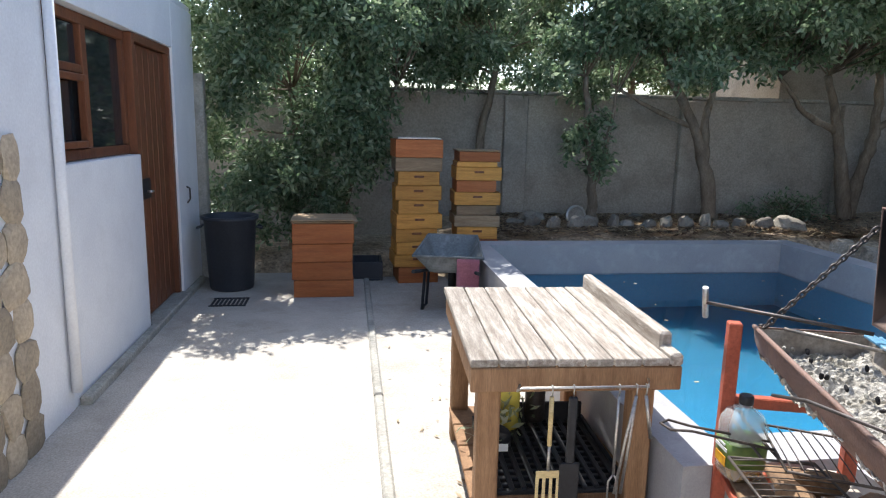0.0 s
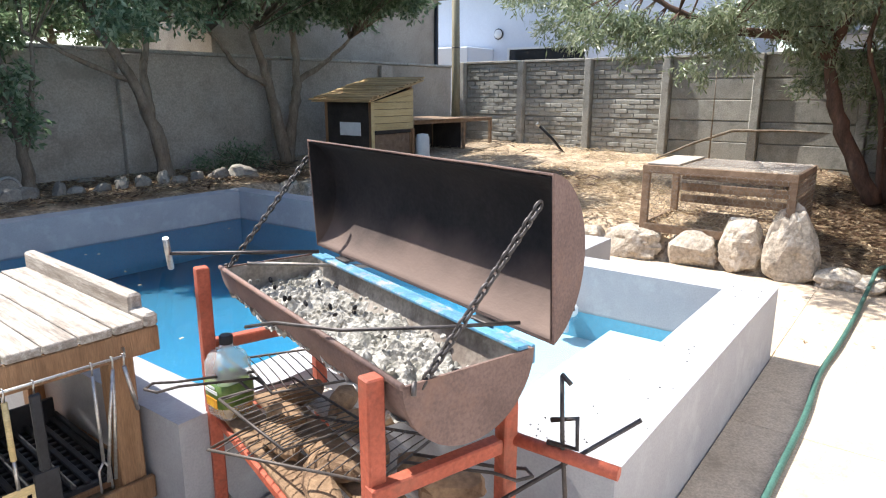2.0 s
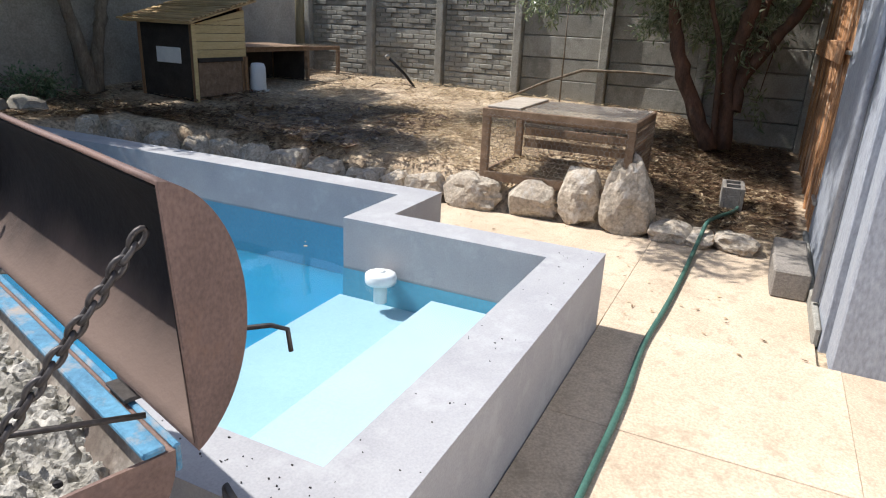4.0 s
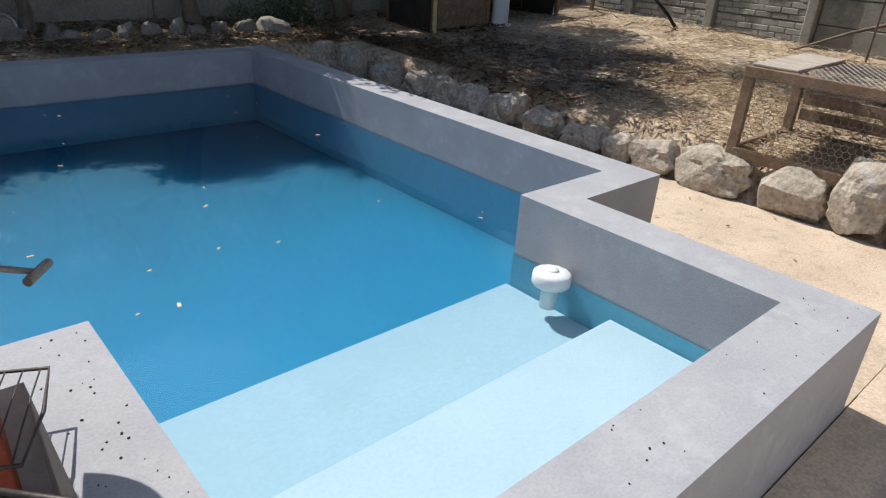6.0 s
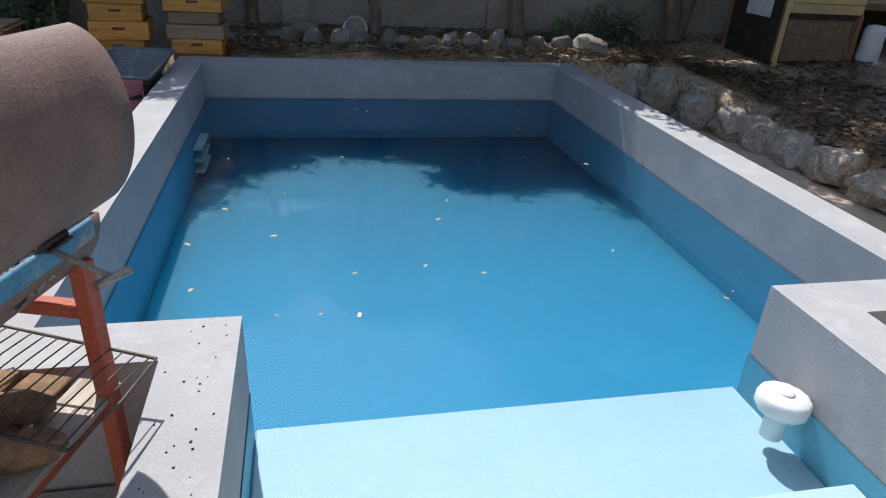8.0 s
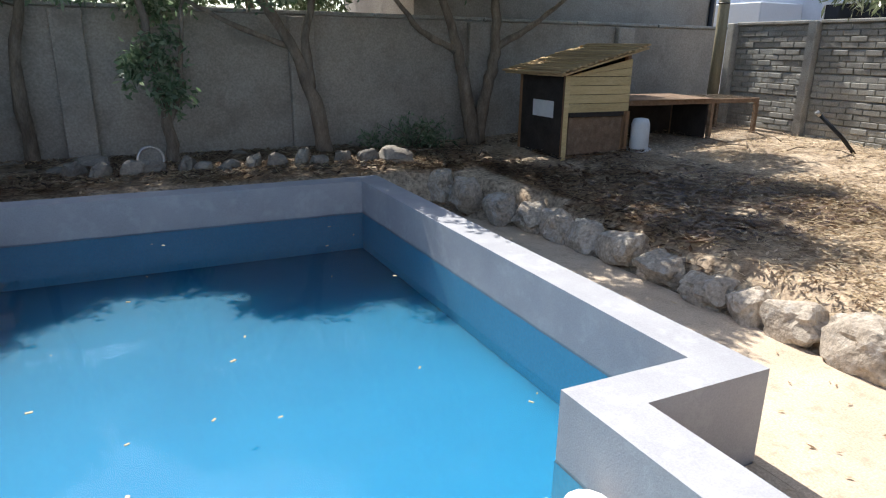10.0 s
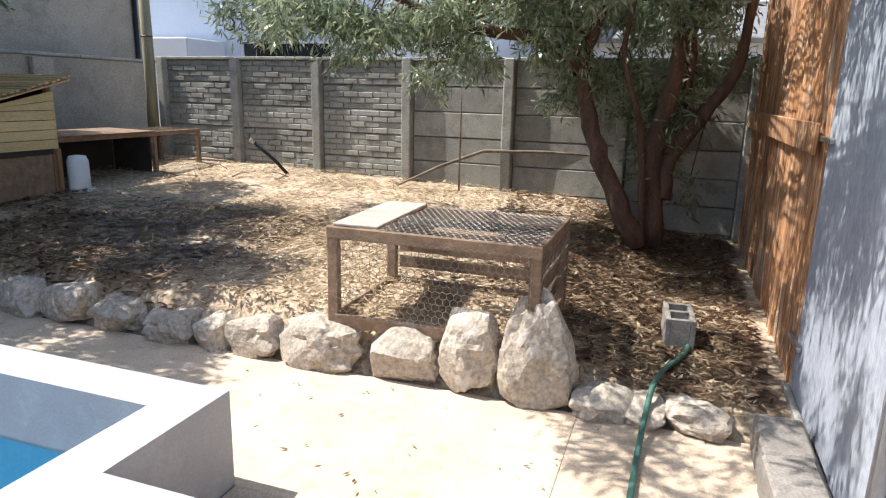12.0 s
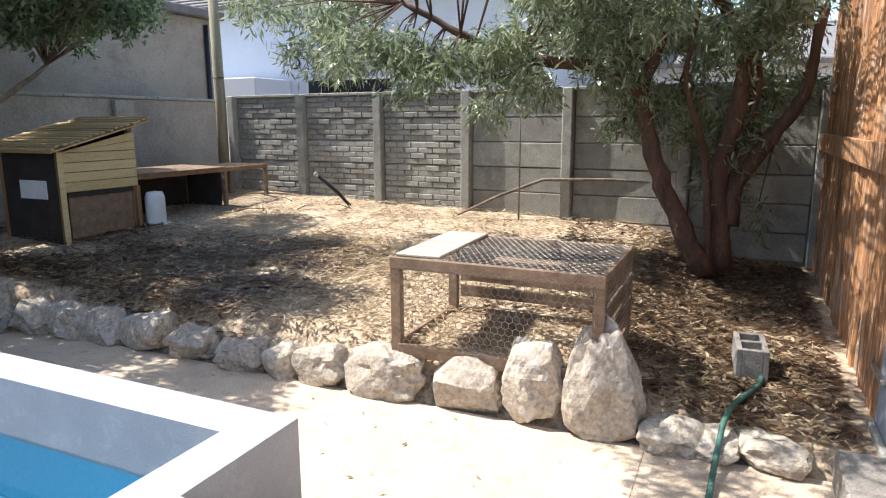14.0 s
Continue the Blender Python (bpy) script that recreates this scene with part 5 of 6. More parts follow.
hollow_block(pose(5.18, -1.22, garden(5.18, -1.22) - 0.01, 0, 0, 4), "hollow grey concrete block on the dry garden ground")
for bx, by, turn in ((3.84, -1.70, 0), (3.43, -1.70, 2)):
    tagged(part("concrete_block", box(0.40, 0.22, 0.19, (0, 0, 0.095), 0.012), M["block"], None, "", pose(bx, by, 0.0, 0, 0, turn)), "solid worn concrete block beside the shed wall", "block", "blocks by the shed wall")


# ---- garden hose ----
def hose():
    pts = [(-1.0, -1.02, 0.02), (-0.2, -1.0, 0.02), (0.6, -1.01, 0.017), (1.4, -1.02, 0.017), (2.0, -1.0, 0.017), (2.6, -1.03, 0.02), (3.2, -1.05, 0.02), (3.7, -1.06, 0.03), (4.05, -1.08, 0.10), (4.2, -1.1, 0.17), (4.5, -1.15, 0.15), (4.9, -1.28, 0.14), (5.3, -1.3, 0.15)]
    smooth_pts = []
    for i in range(len(pts) - 1):
        p0, p1, p2, p3 = (Vector(pts[max(0, min(len(pts) - 1, j))]) for j in (i - 1, i, i + 1, i + 2))
        for s in range(6):
            t = s / 6
            smooth_pts.append(0.5 * ((2 * p1) + (p2 - p0) * t + (2 * p0 - 5 * p1 + 4 * p2 - p3) * t * t + (3 * p1 - p0 - 3 * p2 + p3) * t ** 3))
    h = thing("garden_hose", pose(0, 0, 0), "green garden hose lying across the paving", "hose")
    part("hose", tube(smooth_pts, 0.016, 10), M["hose"], h)
    part("nozzle", tube([smooth_pts[-1], smooth_pts[-1] + Vector((0.12, 0.02, 0.03))], [0.022, 0.014], 10), M["black"], h)


hose()


# ---- wire ----
def hex_wire(name, w, h, cell, m, parent, r=0.0016):
    """A hexagonal wire net, w by h, in the local xz plane, as thin three-sided bars."""
    v, f = [], []
    s = cell / math.sqrt(3)
    segs = []
    j, z = 0, 0.0
    while z < h:
        x = (cell / 2) * (j % 2)
        while x < w:
            c = (x, z)
            p = [(c[0], c[1] + s), (c[0] + cell / 2, c[1] + s / 2), (c[0] + cell / 2, c[1] - s / 2)]
            segs += [((c[0] - cell / 2, c[1] + s / 2), p[0]), (p[0], p[1]), (p[1], p[2])]
            x += cell
        z += 1.5 * s
        j += 1
    for (ax, az), (bx, bz) in segs:
        if not (0 <= ax <= w and 0 <= bx <= w and 0 <= az <= h and 0 <= bz <= h):
            continue
        d = math.hypot(bx - ax, bz - az)
        nx, nz = -(bz - az) / d * r, (bx - ax) / d * r
        i = len(v)
        for qx, qz in ((ax, az), (bx, bz)):
            v += [(qx + nx, -r * 0.6, qz + nz), (qx - nx, -r * 0.6, qz - nz), (qx, r, qz)]
        f += [(i, i + 1, i + 4, i + 3), (i + 1, i + 2, i + 5, i + 4), (i + 2, i, i + 3, i + 5)]
    ob = new(name, quads(name, v, f, M["wire"]))
    ob.parent = parent
    ob.matrix_basis = m
    return tagged(ob, "rusty chicken wire", kind="stuff")


# ---- chick run with a wire top ----
def cage():
    G0, H = 0.26, 0.64
    W, D = CAGE_W, CAGE_D
    c = thing("wire_cage", CAGE_POSE, "low weathered timber cage covered with rusty chicken wire", "cage")
    b = 0.07
    for x in (0.035, W - 0.035):
        for y in (0.035, D - 0.035):
            part("post", box(b, 0.055, H - 0.05, (x, y, (H - 0.05) / 2), 0.005), M["cagewood"], c)
    for y in (0.02, D - 0.02):
        part("top_rail", box(W, 0.04, 0.075, (W / 2, y, H - 0.035), 0.005), M["cagewood"], c)
        part("bottom_rail", box(W - 0.1, 0.035, 0.08, (W / 2, y, 0.045), 0.005), M["cagewood"], c)
    for x in (0.02, W - 0.02):
        part("top_rail", box(0.04, D - 0.082, 0.07, (x, D / 2, H - 0.036), 0.005), M["cagewood"], c)
        part("bottom_rail", box(0.035, D - 0.12, 0.08, (x, D / 2, 0.045), 0.005), M["cagewood"], c)
    for z in (0.22, 0.34, 0.46):
        part("back_slat", box(W - 0.16, 0.02, 0.085, (W / 2 + 0.02, D - 0.045, z), 0.004), M["cagewood"], c)
    for z in (0.2, 0.33, 0.46):
        part("end_slat", box(0.02, D - 0.14, 0.10, (W - 0.05, D / 2, z), 0.004), M["cagewood"], c)
    part("lid_board", box(0.30, D * 0.94, 0.02, (0.17, D / 2, H + 0.014), 0.005, (0, 0, 2)), M["boardwhite"], c, "pale board lying on the wire top")
    part("inner_board", box(0.5, 0.12, 0.02, (W * 0.55, D * 0.62, H - 0.09), 0.004, (0, 0, 3)), M["cagewood"], c)
    hex_wire("chicken_wire", W - 0.34, D, 0.045, pose(0.33, 0, H + 0.005, -90, 0, 0) @ pose(0, 0, 0, 180, 0, 0) @ Matrix.Diagonal((1, 1, -1, 1)) @ pose(0, 0, 0), c, 0.0018)
    hex_wire("chicken_wire", W - 0.1, H - 0.1, 0.045, pose(0.05, -0.004, 0.06), c, 0.0016)
    hex_wire("chicken_wire", D, H - 0.1, 0.045, pose(W + 0.004, 0, 0.06, 0, 0, 90), c, 0.0016)


CAGE_W, CAGE_D = 1.34, 0.97
CAGE_POSE = pose(4.13, 0.88, 0.26, 0, 0, -90)
cage()


# ---- chicken coop and run ----
def coop():
    c = thing("chicken_coop", pose(5.25, 5.45, 0.40), "small timber chicken coop with yellow boards and a slatted roof", "coop")
    W, D = 0.95, 1.0
    for x, y, h in ((0.03, 0.03, 1.05), (W - 0.03, 0.03, 1.27), (0.03, D - 0.03, 1.05), (W - 0.03, D - 0.03, 1.27)):
        part("post", box(0.06, 0.06, h, (x, y, h / 2), 0.004), M["legwood"], c)
    for k in range(6):
        z = 0.60 + k * 0.105
        bm = box(W + 0.01, 0.02, 0.10, (W / 2, -0.012, z + 0.05), 0.004)
        if z + 0.1 > 1.05:
            for v in bm.verts:
                v.co.z = min(v.co.z, 1.02 + 0.23 * v.co.x / W)
        part("board", bm, M["yellowboard"], c)
    part("door_panel", merged(span(0.07, W - 0.07, 0.0, 0.015, 0.09, 0.54)), M["cagewood"], c, "dull brown lower panel")
    part("frame_rail", span(0.0, W, -0.02, 0.02, 0.0, 0.08), M["legwood"], c)
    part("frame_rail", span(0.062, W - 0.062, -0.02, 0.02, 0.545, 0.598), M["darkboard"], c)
    part("side_wall", span(0.0, 0.02, 0.062, D - 0.062, 0.02, 1.03), M["darkboard"], c, "near-black side wall")
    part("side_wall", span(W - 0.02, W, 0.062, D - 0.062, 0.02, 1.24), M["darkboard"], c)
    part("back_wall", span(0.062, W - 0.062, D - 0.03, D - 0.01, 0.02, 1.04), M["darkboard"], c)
    part("side_notice", span(-0.012, -0.002, 0.22, 0.66, 0.52, 0.72), M["whiteplastic"], c, "pale panel on the dark side")
    ang = math.degrees(math.atan2(0.24, W))
    roof = part("roof", box(W + 0.36, D + 0.24, 0.02, (W / 2, D / 2, 1.19), 0.003, (0, -ang, 0)), M["roofslat"], c)
    rs = random.Random(14)
    for k in range(17):
        u = -W / 2 - 0.16 + k * (W + 0.32) / 16
        z = 1.225 + u * math.tan(radians(ang)) + rs.uniform(-0.004, 0.006)
        part("roof_slat", box(0.052, D + 0.28 + rs.uniform(-0.05, 0.06), 0.022, (W / 2 + u, D / 2, z), 0.004, (0, -ang, rs.uniform(-1.2, 1.2))), M["roofslat"], roof)
    part("corner_post", span(-0.035, 0.03, -0.034, -0.022, 0.0, 1.03, 0.003), M["yellowboard"], c, "pale pine corner board")
    part("corner_post", span(W - 0.035, W + 0.02, -0.034, -0.023, 0.0, 0.60, 0.003), M["legwood"], c)
    r = thing("chicken_run", pose(6.22, 5.52, 0.46), "low timber and wire chicken run beside the coop", "cage")
    LW, RD, H = 2.45, 0.75, 0.62
    for x in (0.03, 1.55, LW - 0.03):
        for y in (0.03, RD - 0.03):
            part("post", box(0.055, 0.055, H - 0.03, (x, y, (H - 0.03) / 2), 0.004), M["cagewood"], r)
    for y in (0.03, RD - 0.03):
        part("top_rail", box(LW, 0.05, 0.06, (LW / 2, y, H), 0.004), M["cagewood"], r)
        part("bottom_rail", box(LW, 0.05, 0.06, (LW / 2, y, 0.03), 0.004), M["legwood"], r)
    part("top_sheet", box(1.5, RD + 0.1, 0.012, (0.75, RD / 2, H + 0.045), 0.002, (1, 0, 0)), M["cagewood"], r, "flat greyed board cover")
    # near-black back and cross sheet stand in for the shade inside the run
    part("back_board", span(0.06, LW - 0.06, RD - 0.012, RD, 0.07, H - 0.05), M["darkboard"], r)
    hex_wire("chicken_wire", 0.8, H - 0.1, 0.05, pose(1.6, -0.002, 0.06), r, 0.0022)
    hex_wire("chicken_wire", LW - 1.5, RD, 0.05, pose(1.5, 0, H + 0.035, 90, 0, 0) @ pose(0, 0, 0, 180) @ Matrix.Identity(4), r, 0.002)
    part("ground_pole", tube([(0.2, -0.10, 0.02), (1.4, -0.12, 0.03), (2.75, -0.16, 0.03)], 0.032, 8), M["yellowboard"], r, "pale pole along the foot of the run")
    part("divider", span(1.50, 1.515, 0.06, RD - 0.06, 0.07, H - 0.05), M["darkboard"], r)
    w = thing("water_drinker", pose(6.42, 5.42, 0.48), "white plastic water drum beside the coop", "container")
    part("drum", lathe([(0.11, 0.0), (0.12, 0.02), (0.115, 0.36), (0.09, 0.42), (0.03, 0.43)], 18), M["whiteplastic"], w)
    part("dish", lathe([(0.15, 0.0), (0.16, 0.05), (0.15, 0.05), (0.14, 0.01)], 18), M["whiteplastic"], w)
    pp = thing("black_pipe", pose(8.2, 3.9, garden(8.2, 3.9)), "black plastic pipe sticking up out of the ground", "pipe")
    part("pipe", tube([(0.25, 0.0, 0.0), (0.1, 0.1, 0.2), (-0.12, 0.28, 0.46)], 0.024, 10), M["black"], pp)
    part("pipe_end", tube([(-0.12, 0.28, 0.46), (-0.16, 0.31, 0.50)], 0.028, 10), M["steel"], pp)


coop()


# ---- trees ----
def limb(pts, r0, r1, seed, steps=5):
    rng = random.Random(seed)
    out = []
    P = [Vector(p) for p in pts]
    for i in range(len(P) - 1):
        for s in range(steps):
            t = s / steps
            p = P[i].lerp(P[i + 1], t) + Vector((rng.uniform(-1, 1), rng.uniform(-1, 1), 0)) * 0.018
            out.append(p)
    out.append(P[-1])
    n = len(out) - 1
    return tube(out, [(r0 + (r1 - r0) * i / n) * rng.uniform(0.9, 1.12) for i in range(n + 1)], 10)


def tree(name, m, label, trunks, clumps, count, leaf, bark, seed, size=0.085, droop=0.3, aspect=0.42):
    t = thing(name, m, label, "tree", "garden trees")
    for k, (pts, r0, r1) in enumerate(trunks):
        part("trunk" if k == 0 else "limb", limb(pts, r0, r1, seed + k), M[bark], t)
    rng = random.Random(seed)
    cs, rs = [], []
    for x, y, z, rx, ry, rz in clumps:
        for _ in range(9):
            a, b = rng.uniform(0, 6.283), rng.uniform(-1, 1)
            k = rng.uniform(0.3, 0.95)
            cs.append((x + rx * k * math.cos(a), y + ry * k * math.sin(a), z + rz * k * b))
            s = rng.uniform(0.22, 0.45)
            rs.append((rx * s, ry * s, rz * s))
    tips = []
    stems = [Vector(p[0][i]).lerp(Vector(p[0][i + 1]), s / 4) for p in trunks for i in range(len(p[0]) // 2, len(p[0]) - 1) for s in range(5)]
    for c in cs:
        o = min(stems, key=lambda q: (q - Vector(c)).length)
        mid = o.lerp(Vector(c), 0.5) + Vector((0, 0, 0.06))
        tips.append(tube([o, mid, c], [0.011, 0.007, 0.003], 5))
    tagged(part("twig", merged(*tips), M[bark], t), kind="stuff")
    tagged(leaf_cloud("crown", cs, rs, count, size, M[leaf], t, seed, droop, aspect), kind="stuff")
    return t


tree("olive_tree", pose(0.99, 6.62, 0.38), "slender tree with small grey-green leaves against the wall",
     [([(0, 0, 0), (-0.03, 0, 0.5), (-0.12, 0, 1.1), (-0.2, 0, 1.9)], 0.075, 0.03), ([(-0.03, 0, 0.45), (0.12, 0.05, 0.9), (0.2, 0, 1.7)], 0.04, 0.02)],
     [(-0.1, -0.1, 2.3, 0.9, 0.6, 0.55), (-0.1, 0, 1.15, 0.26, 0.22, 0.45), (0.5, 0.1, 2.7, 0.9, 0.6, 0.5)], 14000, "leaf", "bark", 21)
tree("olive_tree", pose(2.75, 6.8, 0.4), "leaning pale-barked tree forking in front of the wall",
     [([(0, 0, 0), (-0.16, 0, 0.7), (-0.35, 0, 1.25), (-0.8, -0.1, 1.9)], 0.10, 0.05), ([(-0.2, 0, 0.85), (-0.22, 0, 1.4), (-0.05, 0.1, 2.1)], 0.06, 0.035), ([(-0.4, 0, 1.3), (-1.1, -0.1, 1.55), (-1.6, -0.1, 1.8)], 0.035, 0.02)],
     [(-0.7, -0.3, 2.35, 1.0, 0.9, 0.55), (0.4, -0.2, 2.5, 0.9, 0.8, 0.55), (-0.2, 0.3, 3.0, 1.5, 0.8, 0.6), (-1.0, -0.6, 2.6, 1.0, 0.7, 0.5), (0.3, -1.0, 2.8, 1.0, 0.7, 0.45)], 25000, "leaf", "bark", 22)
tree("olive_tree", pose(4.85, 6.95, 0.42), "two-stemmed tree beside the chicken coop",
     [([(0, 0, 0), (-0.12, 0, 0.7), (-0.28, 0, 1.3), (-0.6, -0.1, 2.0)], 0.11, 0.05), ([(0.06, 0, 0.05), (0.2, 0, 0.8), (0.32, 0, 1.35), (0.25, 0, 2.1)], 0.095, 0.05), ([(-0.28, 0, 1.25), (-0.8, 0, 1.5), (-1.3, -0.1, 1.95)], 0.05, 0.025), ([(0.3, 0, 1.3), (0.8, -0.1, 1.6), (1.3, -0.2, 2.0)], 0.05, 0.025)],
     [(-0.9, -0.4, 2.5, 1.0, 0.9, 0.5), (0.3, -0.4, 2.6, 1.0, 0.9, 0.55), (1.6, -0.5, 2.65, 1.2, 0.9, 0.5), (0.2, 0.2, 3.1, 1.8, 1.0, 0.55), (0.6, -1.5, 3.1, 1.1, 0.8, 0.4), (-0.5, -1.4, 3.0, 0.9, 0.7, 0.4), (-0.6, -2.2, 3.4, 0.9, 0.6, 0.35), (-1.7, -1.6, 3.2, 0.8, 0.7, 0.35), (-2.1, -0.9, 3.0, 0.8, 0.7, 0.4), (0.1, -2.1, 2.95, 0.8, 0.5, 0.3), (-0.7, -2.5, 3.1, 0.9, 0.55, 0.3), (1.0, -1.5, 2.8, 0.7, 0.5, 0.3), (1.8, -0.7, 2.7, 0.6, 0.5, 0.3), (0.3, -1.0, 2.9, 1.2, 0.7, 0.3), (-1.6, -2.4, 3.2, 0.6, 0.5, 0.3)], 66000, "leaf", "bark", 23)
tree("hedge_tree", pose(-2.75, 6.3, 0.0), "dense dark green hedge tree hanging down behind the hives",
     [([(0, 0, 0), (0.1, 0, 1.0), (0.0, 0, 2.0)], 0.08, 0.04), ([(0.4, 0.2, 0), (0.7, 0.2, 1.2), (1.2, 0.2, 2.1)], 0.07, 0.035)],
     [(-0.2, 0, 0.9, 0.8, 0.55, 0.8), (0.0, 0, 2.0, 1.0, 0.8, 0.8), (0.9, 0.2, 2.3, 0.9, 0.8, 0.75), (0.1, 0, 3.2, 1.4, 0.9, 0.8), (1.6, 0.3, 3.0, 1.1, 0.9, 0.8), (0.5, -0.3, 1.5, 0.7, 0.5, 0.6), (0.2, -0.5, 2.7, 1.0, 0.6, 0.7), (0.0, -0.5, 0.8, 0.6, 0.4, 0.6), (0.4, -0.35, 0.7, 0.5, 0.35, 0.5)], 70000, "leaf", "bark", 24, 0.075, 0.4)
tree("hedge_tree", pose(-0.4, 7.0, 0.3), "dark green tree rising over the boundary wall",
     [([(0, 0.2, 0), (0.0, 0.2, 1.2), (0.2, 0.2, 2.3)], 0.08, 0.04)],
     [(-0.4, -0.1, 2.2, 0.9, 0.6, 0.5), (0.3, 0, 3.0, 1.3, 0.8, 0.75), (-0.9, 0.2, 3.2, 1.0, 0.8, 0.75)], 29000, "leaf", "bark", 25, 0.08, 0.4)
tree("hedge_tree", pose(2.2, 8.6, 0.0), "trees standing behind the boundary wall",
     [([(0, 0, 0), (0.1, 0, 1.6), (0.0, 0, 2.6)], 0.1, 0.05)],
     [(-2.6, 0, 3.2, 1.4, 0.7, 1.0), (0.9, 0, 3.4, 1.5, 0.7, 1.0), (2.2, -0.2, 3.4, 1.2, 0.7, 0.9), (-0.8, 0.2, 2.9, 1.5, 0.7, 0.9), (-5.0, 0, 3.0, 1.6, 0.8, 1.2), (0.5, 0.3, 2.6, 1.8, 0.7, 0.6)], 38000, "leaf", "bark", 26, 0.10, 0.3)
tree("shade_tree", pose(7.55, -0.42, 0.28), "spreading tree with red-brown stems and grey-green willowy leaves",
     [([(-0.25, -0.40, -0.02), (-0.27, -0.02, 0.72), (-0.30, 0.18, 1.26), (-0.30, 0.26, 1.74), (-0.28, 0.15, 2.15), (-0.3, 0.05, 2.7)], 0.105, 0.045),
      ([(-0.05, -0.53, -0.02), (-0.05, -0.45, 0.92), (-0.10, -0.53, 1.27), (-0.15, -0.62, 1.87), (-0.15, -0.55, 2.22), (-0.20, -0.31, 2.62), (-0.25, -0.15, 3.2)], 0.10, 0.05),
      ([(-0.05, -0.58, 0.45), (0.0, -0.61, 0.86), (-0.05, -0.94, 1.38), (-0.05, -1.13, 1.67), (-0.1, -1.22, 2.4)], 0.09, 0.04),
      ([(-0.30, 0.26, 1.70), (-0.35, 0.70, 1.97), (-0.55, 1.39, 2.05), (-0.75, 1.95, 2.29), (-0.9, 2.5, 2.6)], 0.07, 0.026),
      ([(-0.15, -0.6, 1.75), (-0.1, -0.72, 2.35), (-0.05, -0.88, 2.65), (0.0, -0.9, 3.1)], 0.055, 0.025),
      ([(-0.2, -0.45, -0.02), (-0.2, -0.35, 1.0), (-0.25, -0.1, 1.9), (-0.2, -0.2, 2.6)], 0.04, 0.018),
      ([(-0.05, -0.6, 0.9), (0.05, -0.75, 1.7), (0.1, -0.7, 2.5)], 0.045, 0.02),
      ([(-0.2, 0.2, 1.3), (0.1, 0.4, 1.9), (0.3, 0.6, 2.6)], 0.04, 0.018)],
     [(-0.8, 1.9, 2.0, 0.8, 0.8, 0.45), (-0.9, 2.9, 2.2, 0.8, 0.8, 0.45), (-0.6, 0.9, 2.35, 0.8, 0.7, 0.5), (-1.2, 0.5, 2.6, 0.8, 0.6, 0.4), (0.2, -0.2, 2.9, 1.0, 1.1, 0.5), (-2.6, 0.3, 3.1, 1.0, 0.7, 0.35), (-3.2, -0.7, 3.2, 0.9, 0.4, 0.3), (-4.3, -0.4, 3.2, 0.7, 0.5, 0.3), (-2.4, -0.8, 3.25, 0.7, 0.4, 0.3), (-3.6, 0.5, 3.3, 0.9, 0.7, 0.35), (-3.3, -0.2, 3.2, 0.9, 0.5, 0.35), (-3.7, 1.5, 3.1, 0.8, 0.6, 0.35), (-0.9, 0.9, 3.4, 1.1, 0.9, 0.4), (-0.1, 0.3, 2.3, 0.8, 0.7, 0.4), (0.5, -0.5, 2.2, 0.8, 0.6, 0.4), (0.6, 0.8, 2.5, 0.9, 0.8, 0.45), (-0.3, -0.6, 2.2, 0.6, 0.5, 0.4), (0.3, -0.3, 1.5, 0.4, 0.5, 0.4), (0.9, 0.5, 2.5, 0.5, 0.9, 0.5), (0.6, -0.9, 1.7, 0.5, 0.4, 0.5), (-0.4, 0.9, 2.9, 0.9, 0.9, 0.4), (-0.95, 2.1, 1.85, 0.5, 0.55, 0.32), (-0.9, 1.4, 2.0, 0.5, 0.5, 0.3), (-0.95, 3.6, 2.6, 0.6, 0.7, 0.3), (-0.7, 0.4, 2.0, 0.35, 0.3, 0.4), (0.1, -0.5, 0.9, 0.25, 0.35, 0.6), (0.4, -0.8, 2.5, 0.4, 0.4, 0.4), (0.1, 0.2, 1.6, 0.5, 0.5, 0.4)], 78000, "leafolive", "redbark", 27, 0.10, 0.7, 0.2)


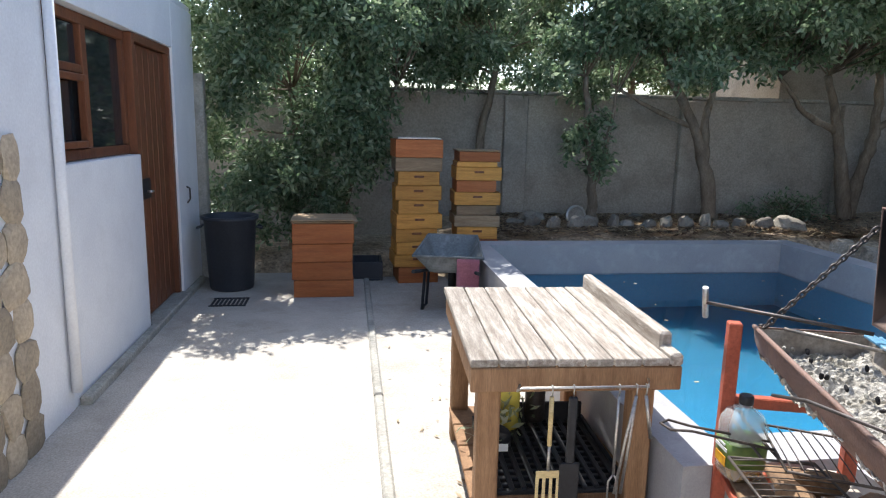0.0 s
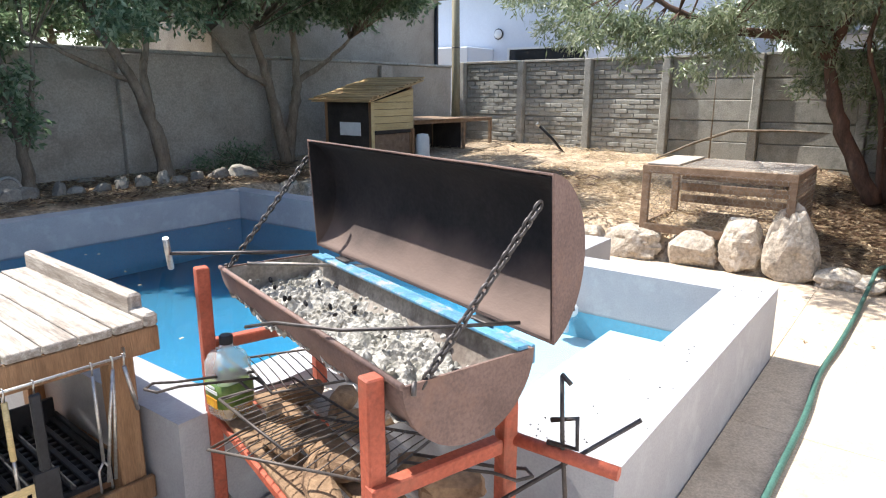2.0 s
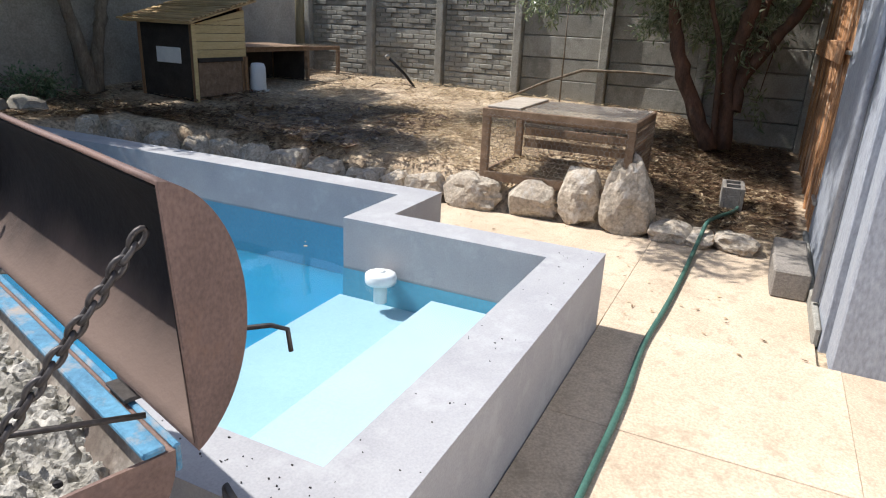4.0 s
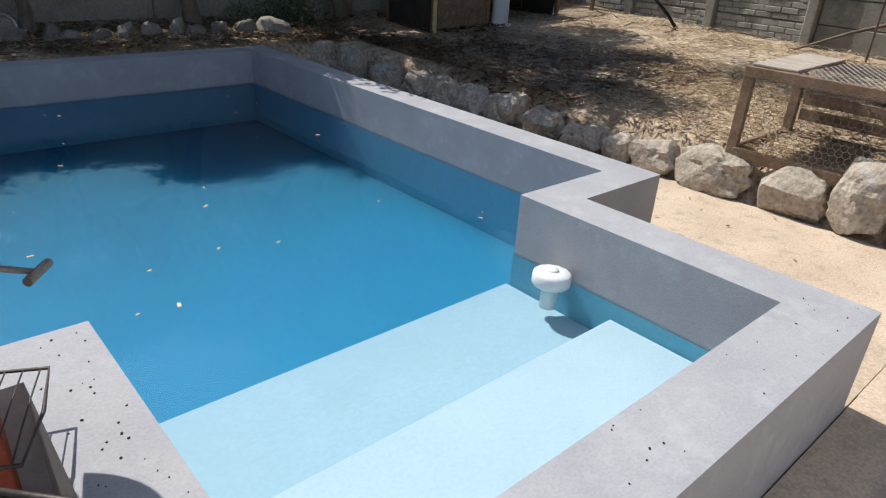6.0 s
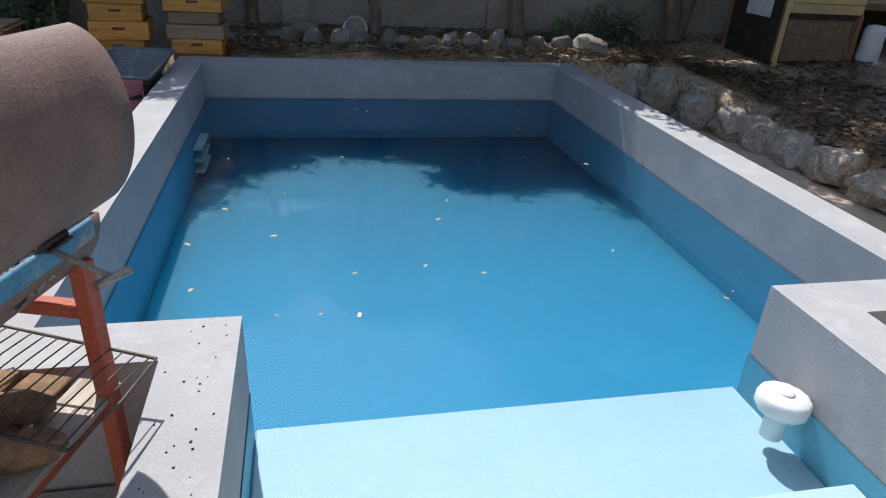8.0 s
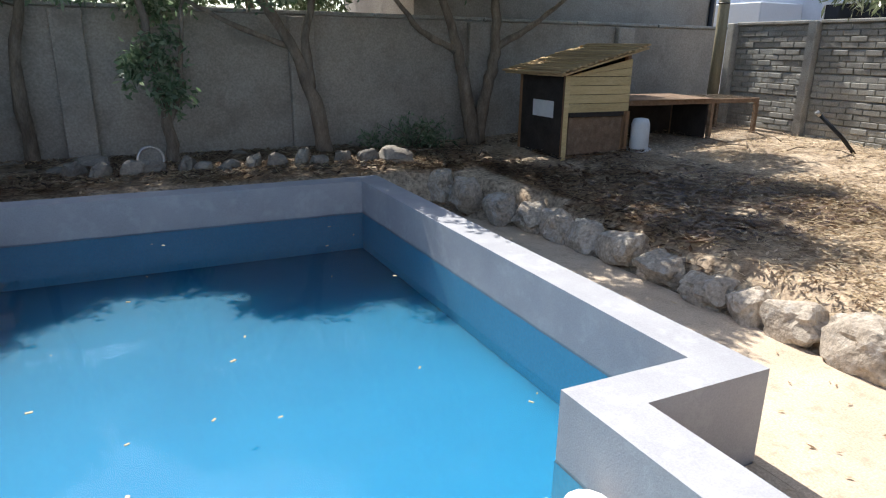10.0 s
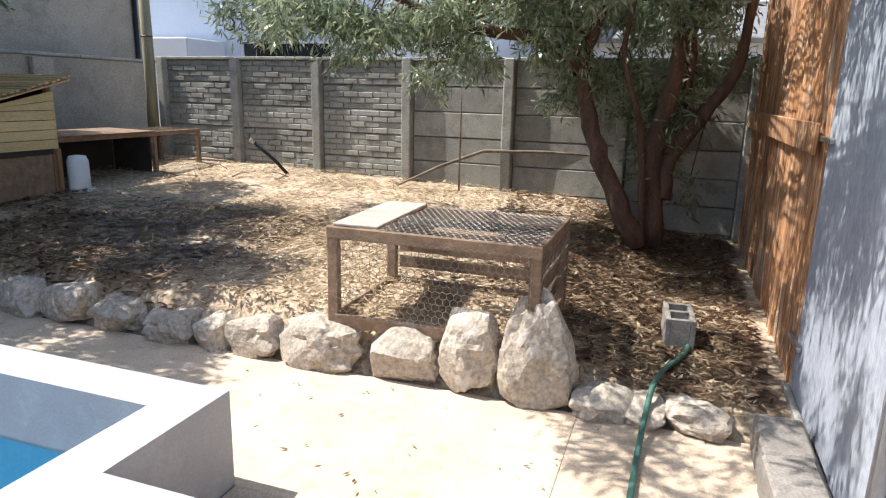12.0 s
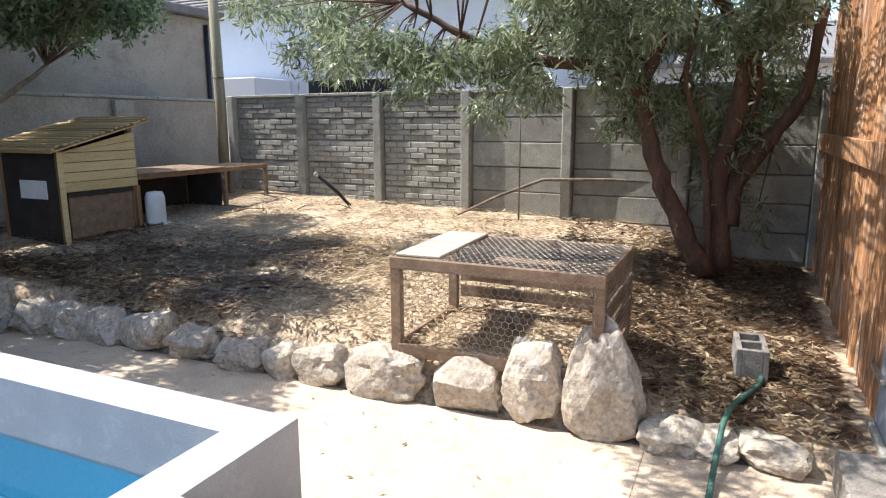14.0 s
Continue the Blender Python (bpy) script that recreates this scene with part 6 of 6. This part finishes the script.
# ---- leaf litter, straw and twigs on the ground ----
def litter():
    rng = np.random.RandomState(31)

    def scatter(name, label, n, boxes, size, material, aspect):
        v = []
        while len(v) < n * 4:
            x0, x1, y0, y1 = boxes[rng.randint(len(boxes))]
            x, y = rng.uniform(x0, x1), rng.uniform(y0, y1)
            if noise.noise(Vector((x * 0.9, y * 0.9, 7))) + rng.uniform(-0.5, 0.6) < 0:
                continue
            z = garden(x, y)
            if z < 0.02:
                z = 0.004
            elif y > 5.3 and x < 3.2:
                z += 0.03
            a, s = rng.uniform(0, 6.283), size * rng.uniform(0.5, 1.5)
            c = Vector((x, y, z + 0.028 + rng.uniform(0, 0.02) if z > 0.01 else z + 0.006))
            d = Vector((math.cos(a), math.sin(a), rng.uniform(-0.15, 0.3))) * s
            e = Vector((-math.sin(a), math.cos(a), rng.uniform(-0.3, 0.3))) * s * aspect
            v += [c - d, c + e, c + d, c - e]
        v = v[: n * 4]
        ob = new(name, quads(name, [tuple(q) for q in v], np.arange(len(v)).reshape(-1, 4), material))
        tagged(ob, label, "leaf litter", kind="stuff")

    scatter("leaf_litter", "dry brown leaves and straw over the garden ground", 30000, [(4.15, 8.9, -1.7, 7.2), (4.2, 7.5, -1.6, 3.5), (-0.8, 4.0, 5.5, 7.2)], 0.035, M["litter"], 0.25)
    # dark leaves laid over the shaded ground; their tone also deepens that shade
    scatter("leaf_mulch", "dark brown fallen leaves under the trees, also deepening the shade there", 22000, [(4.2, 6.4, 2.1, 6.9), (4.2, 5.6, 2.4, 5.6), (5.2, 8.7, -1.7, 0.7), (4.3, 8.6, -1.75, -0.3), (-0.8, 4.2, 5.5, 7.2)], 0.045, M["mulch"], 0.3)
    scatter("straw", "loose pale straw over the sunlit garden", 12000, [(4.15, 8.9, -1.7, 5.0)], 0.06, M["straw"], 0.035)
    scatter("paving_leaves", "few small dry leaves lying on the paving", 420, [(-3.6, -2.0, 1.0, 5.6), (2.2, 4.0, -1.8, 0.6), (-1.9, -0.95, 0.6, 5.6), (2.85, 3.9, 0.6, 5.0)], 0.018, M["litter"], 0.35)
    rng2 = random.Random(41)
    for k in range(22):
        x, y = rng2.uniform(3.4, 4.6), rng2.uniform(5.6, 6.9)
        if k > 12:
            x, y = rng2.uniform(7.2, 8.6), rng2.uniform(3.6, 5.2)
        a, L = rng2.uniform(0, 6.28), rng2.uniform(0.2, 0.5)
        z = garden(x, y) + 0.04
        tagged(part("twig", tube([(0, 0, 0), (L * 0.5 * math.cos(a), L * 0.5 * math.sin(a), 0.04), (L * math.cos(a), L * math.sin(a), 0.03)], [0.008, 0.006, 0.003], 5), M["bark"], None, "", pose(x, y, z)), "dry twig lying on the garden ground", "twig", "twigs on the ground")
    pl = thing("dark_shrub", pose(3.9, 6.9, 0.42), "low dark dry shrub at the foot of the wall", "shrub")
    part("stems", merged(*[tube([(0, 0, 0), (0.25 * math.cos(k), 0.15 * math.sin(k), 0.25), (0.45 * math.cos(k), 0.2 * math.sin(k), 0.36)], [0.01, 0.007, 0.003], 5) for k in range(9)]), M["bark"], pl)
    tagged(leaf_cloud("crown", [(0, 0, 0.2), (-0.4, 0, 0.15), (0.3, 0, 0.18)], [(0.3, 0.2, 0.18)] * 3, 1500, 0.07, M["leaf"], pl, 51), kind="stuff")
    bs = thing("fence_branch", pose(8.6, 1.3, garden(8.6, 1.3)), "bare fallen branch leaning against the fence", "branch")
    part("branch", tube([(-0.3, 0.9, 0.05), (-0.1, 0.4, 0.3), (0.1, -0.1, 0.5), (0.2, -0.9, 0.52), (0.2, -1.5, 0.5)], [0.012, 0.02, 0.022, 0.016, 0.008], 8), M["bark"], bs)
    part("sapling", tube([(-0.1, 0.15, 0.0), (-0.1, 0.15, 0.9), (-0.08, 0.16, 1.5)], [0.012, 0.01, 0.004], 6), M["bark"], bs)


    # crumbs of charcoal and grit on the pool rim by the braai
    rng3 = random.Random(61)
    bits = []
    for k in range(90):
        x, y = (rng3.uniform(-0.28, -0.1), rng3.uniform(-0.6, 0.78)) if k < 60 else (rng3.uniform(-0.2, 2.1), rng3.uniform(-0.7, -0.48))
        s = rng3.uniform(0.003, 0.007)
        bits.append(box(s, s * 0.7, s * 0.5, (x, y, 0.45 + s * 0.2), 0, (0, 0, rng3.uniform(0, 90))))
    tagged(part("grit", merged(*bits), M["soot"]), "dark crumbs of charcoal scattered on the pool rim", "grit", kind="stuff")


litter()
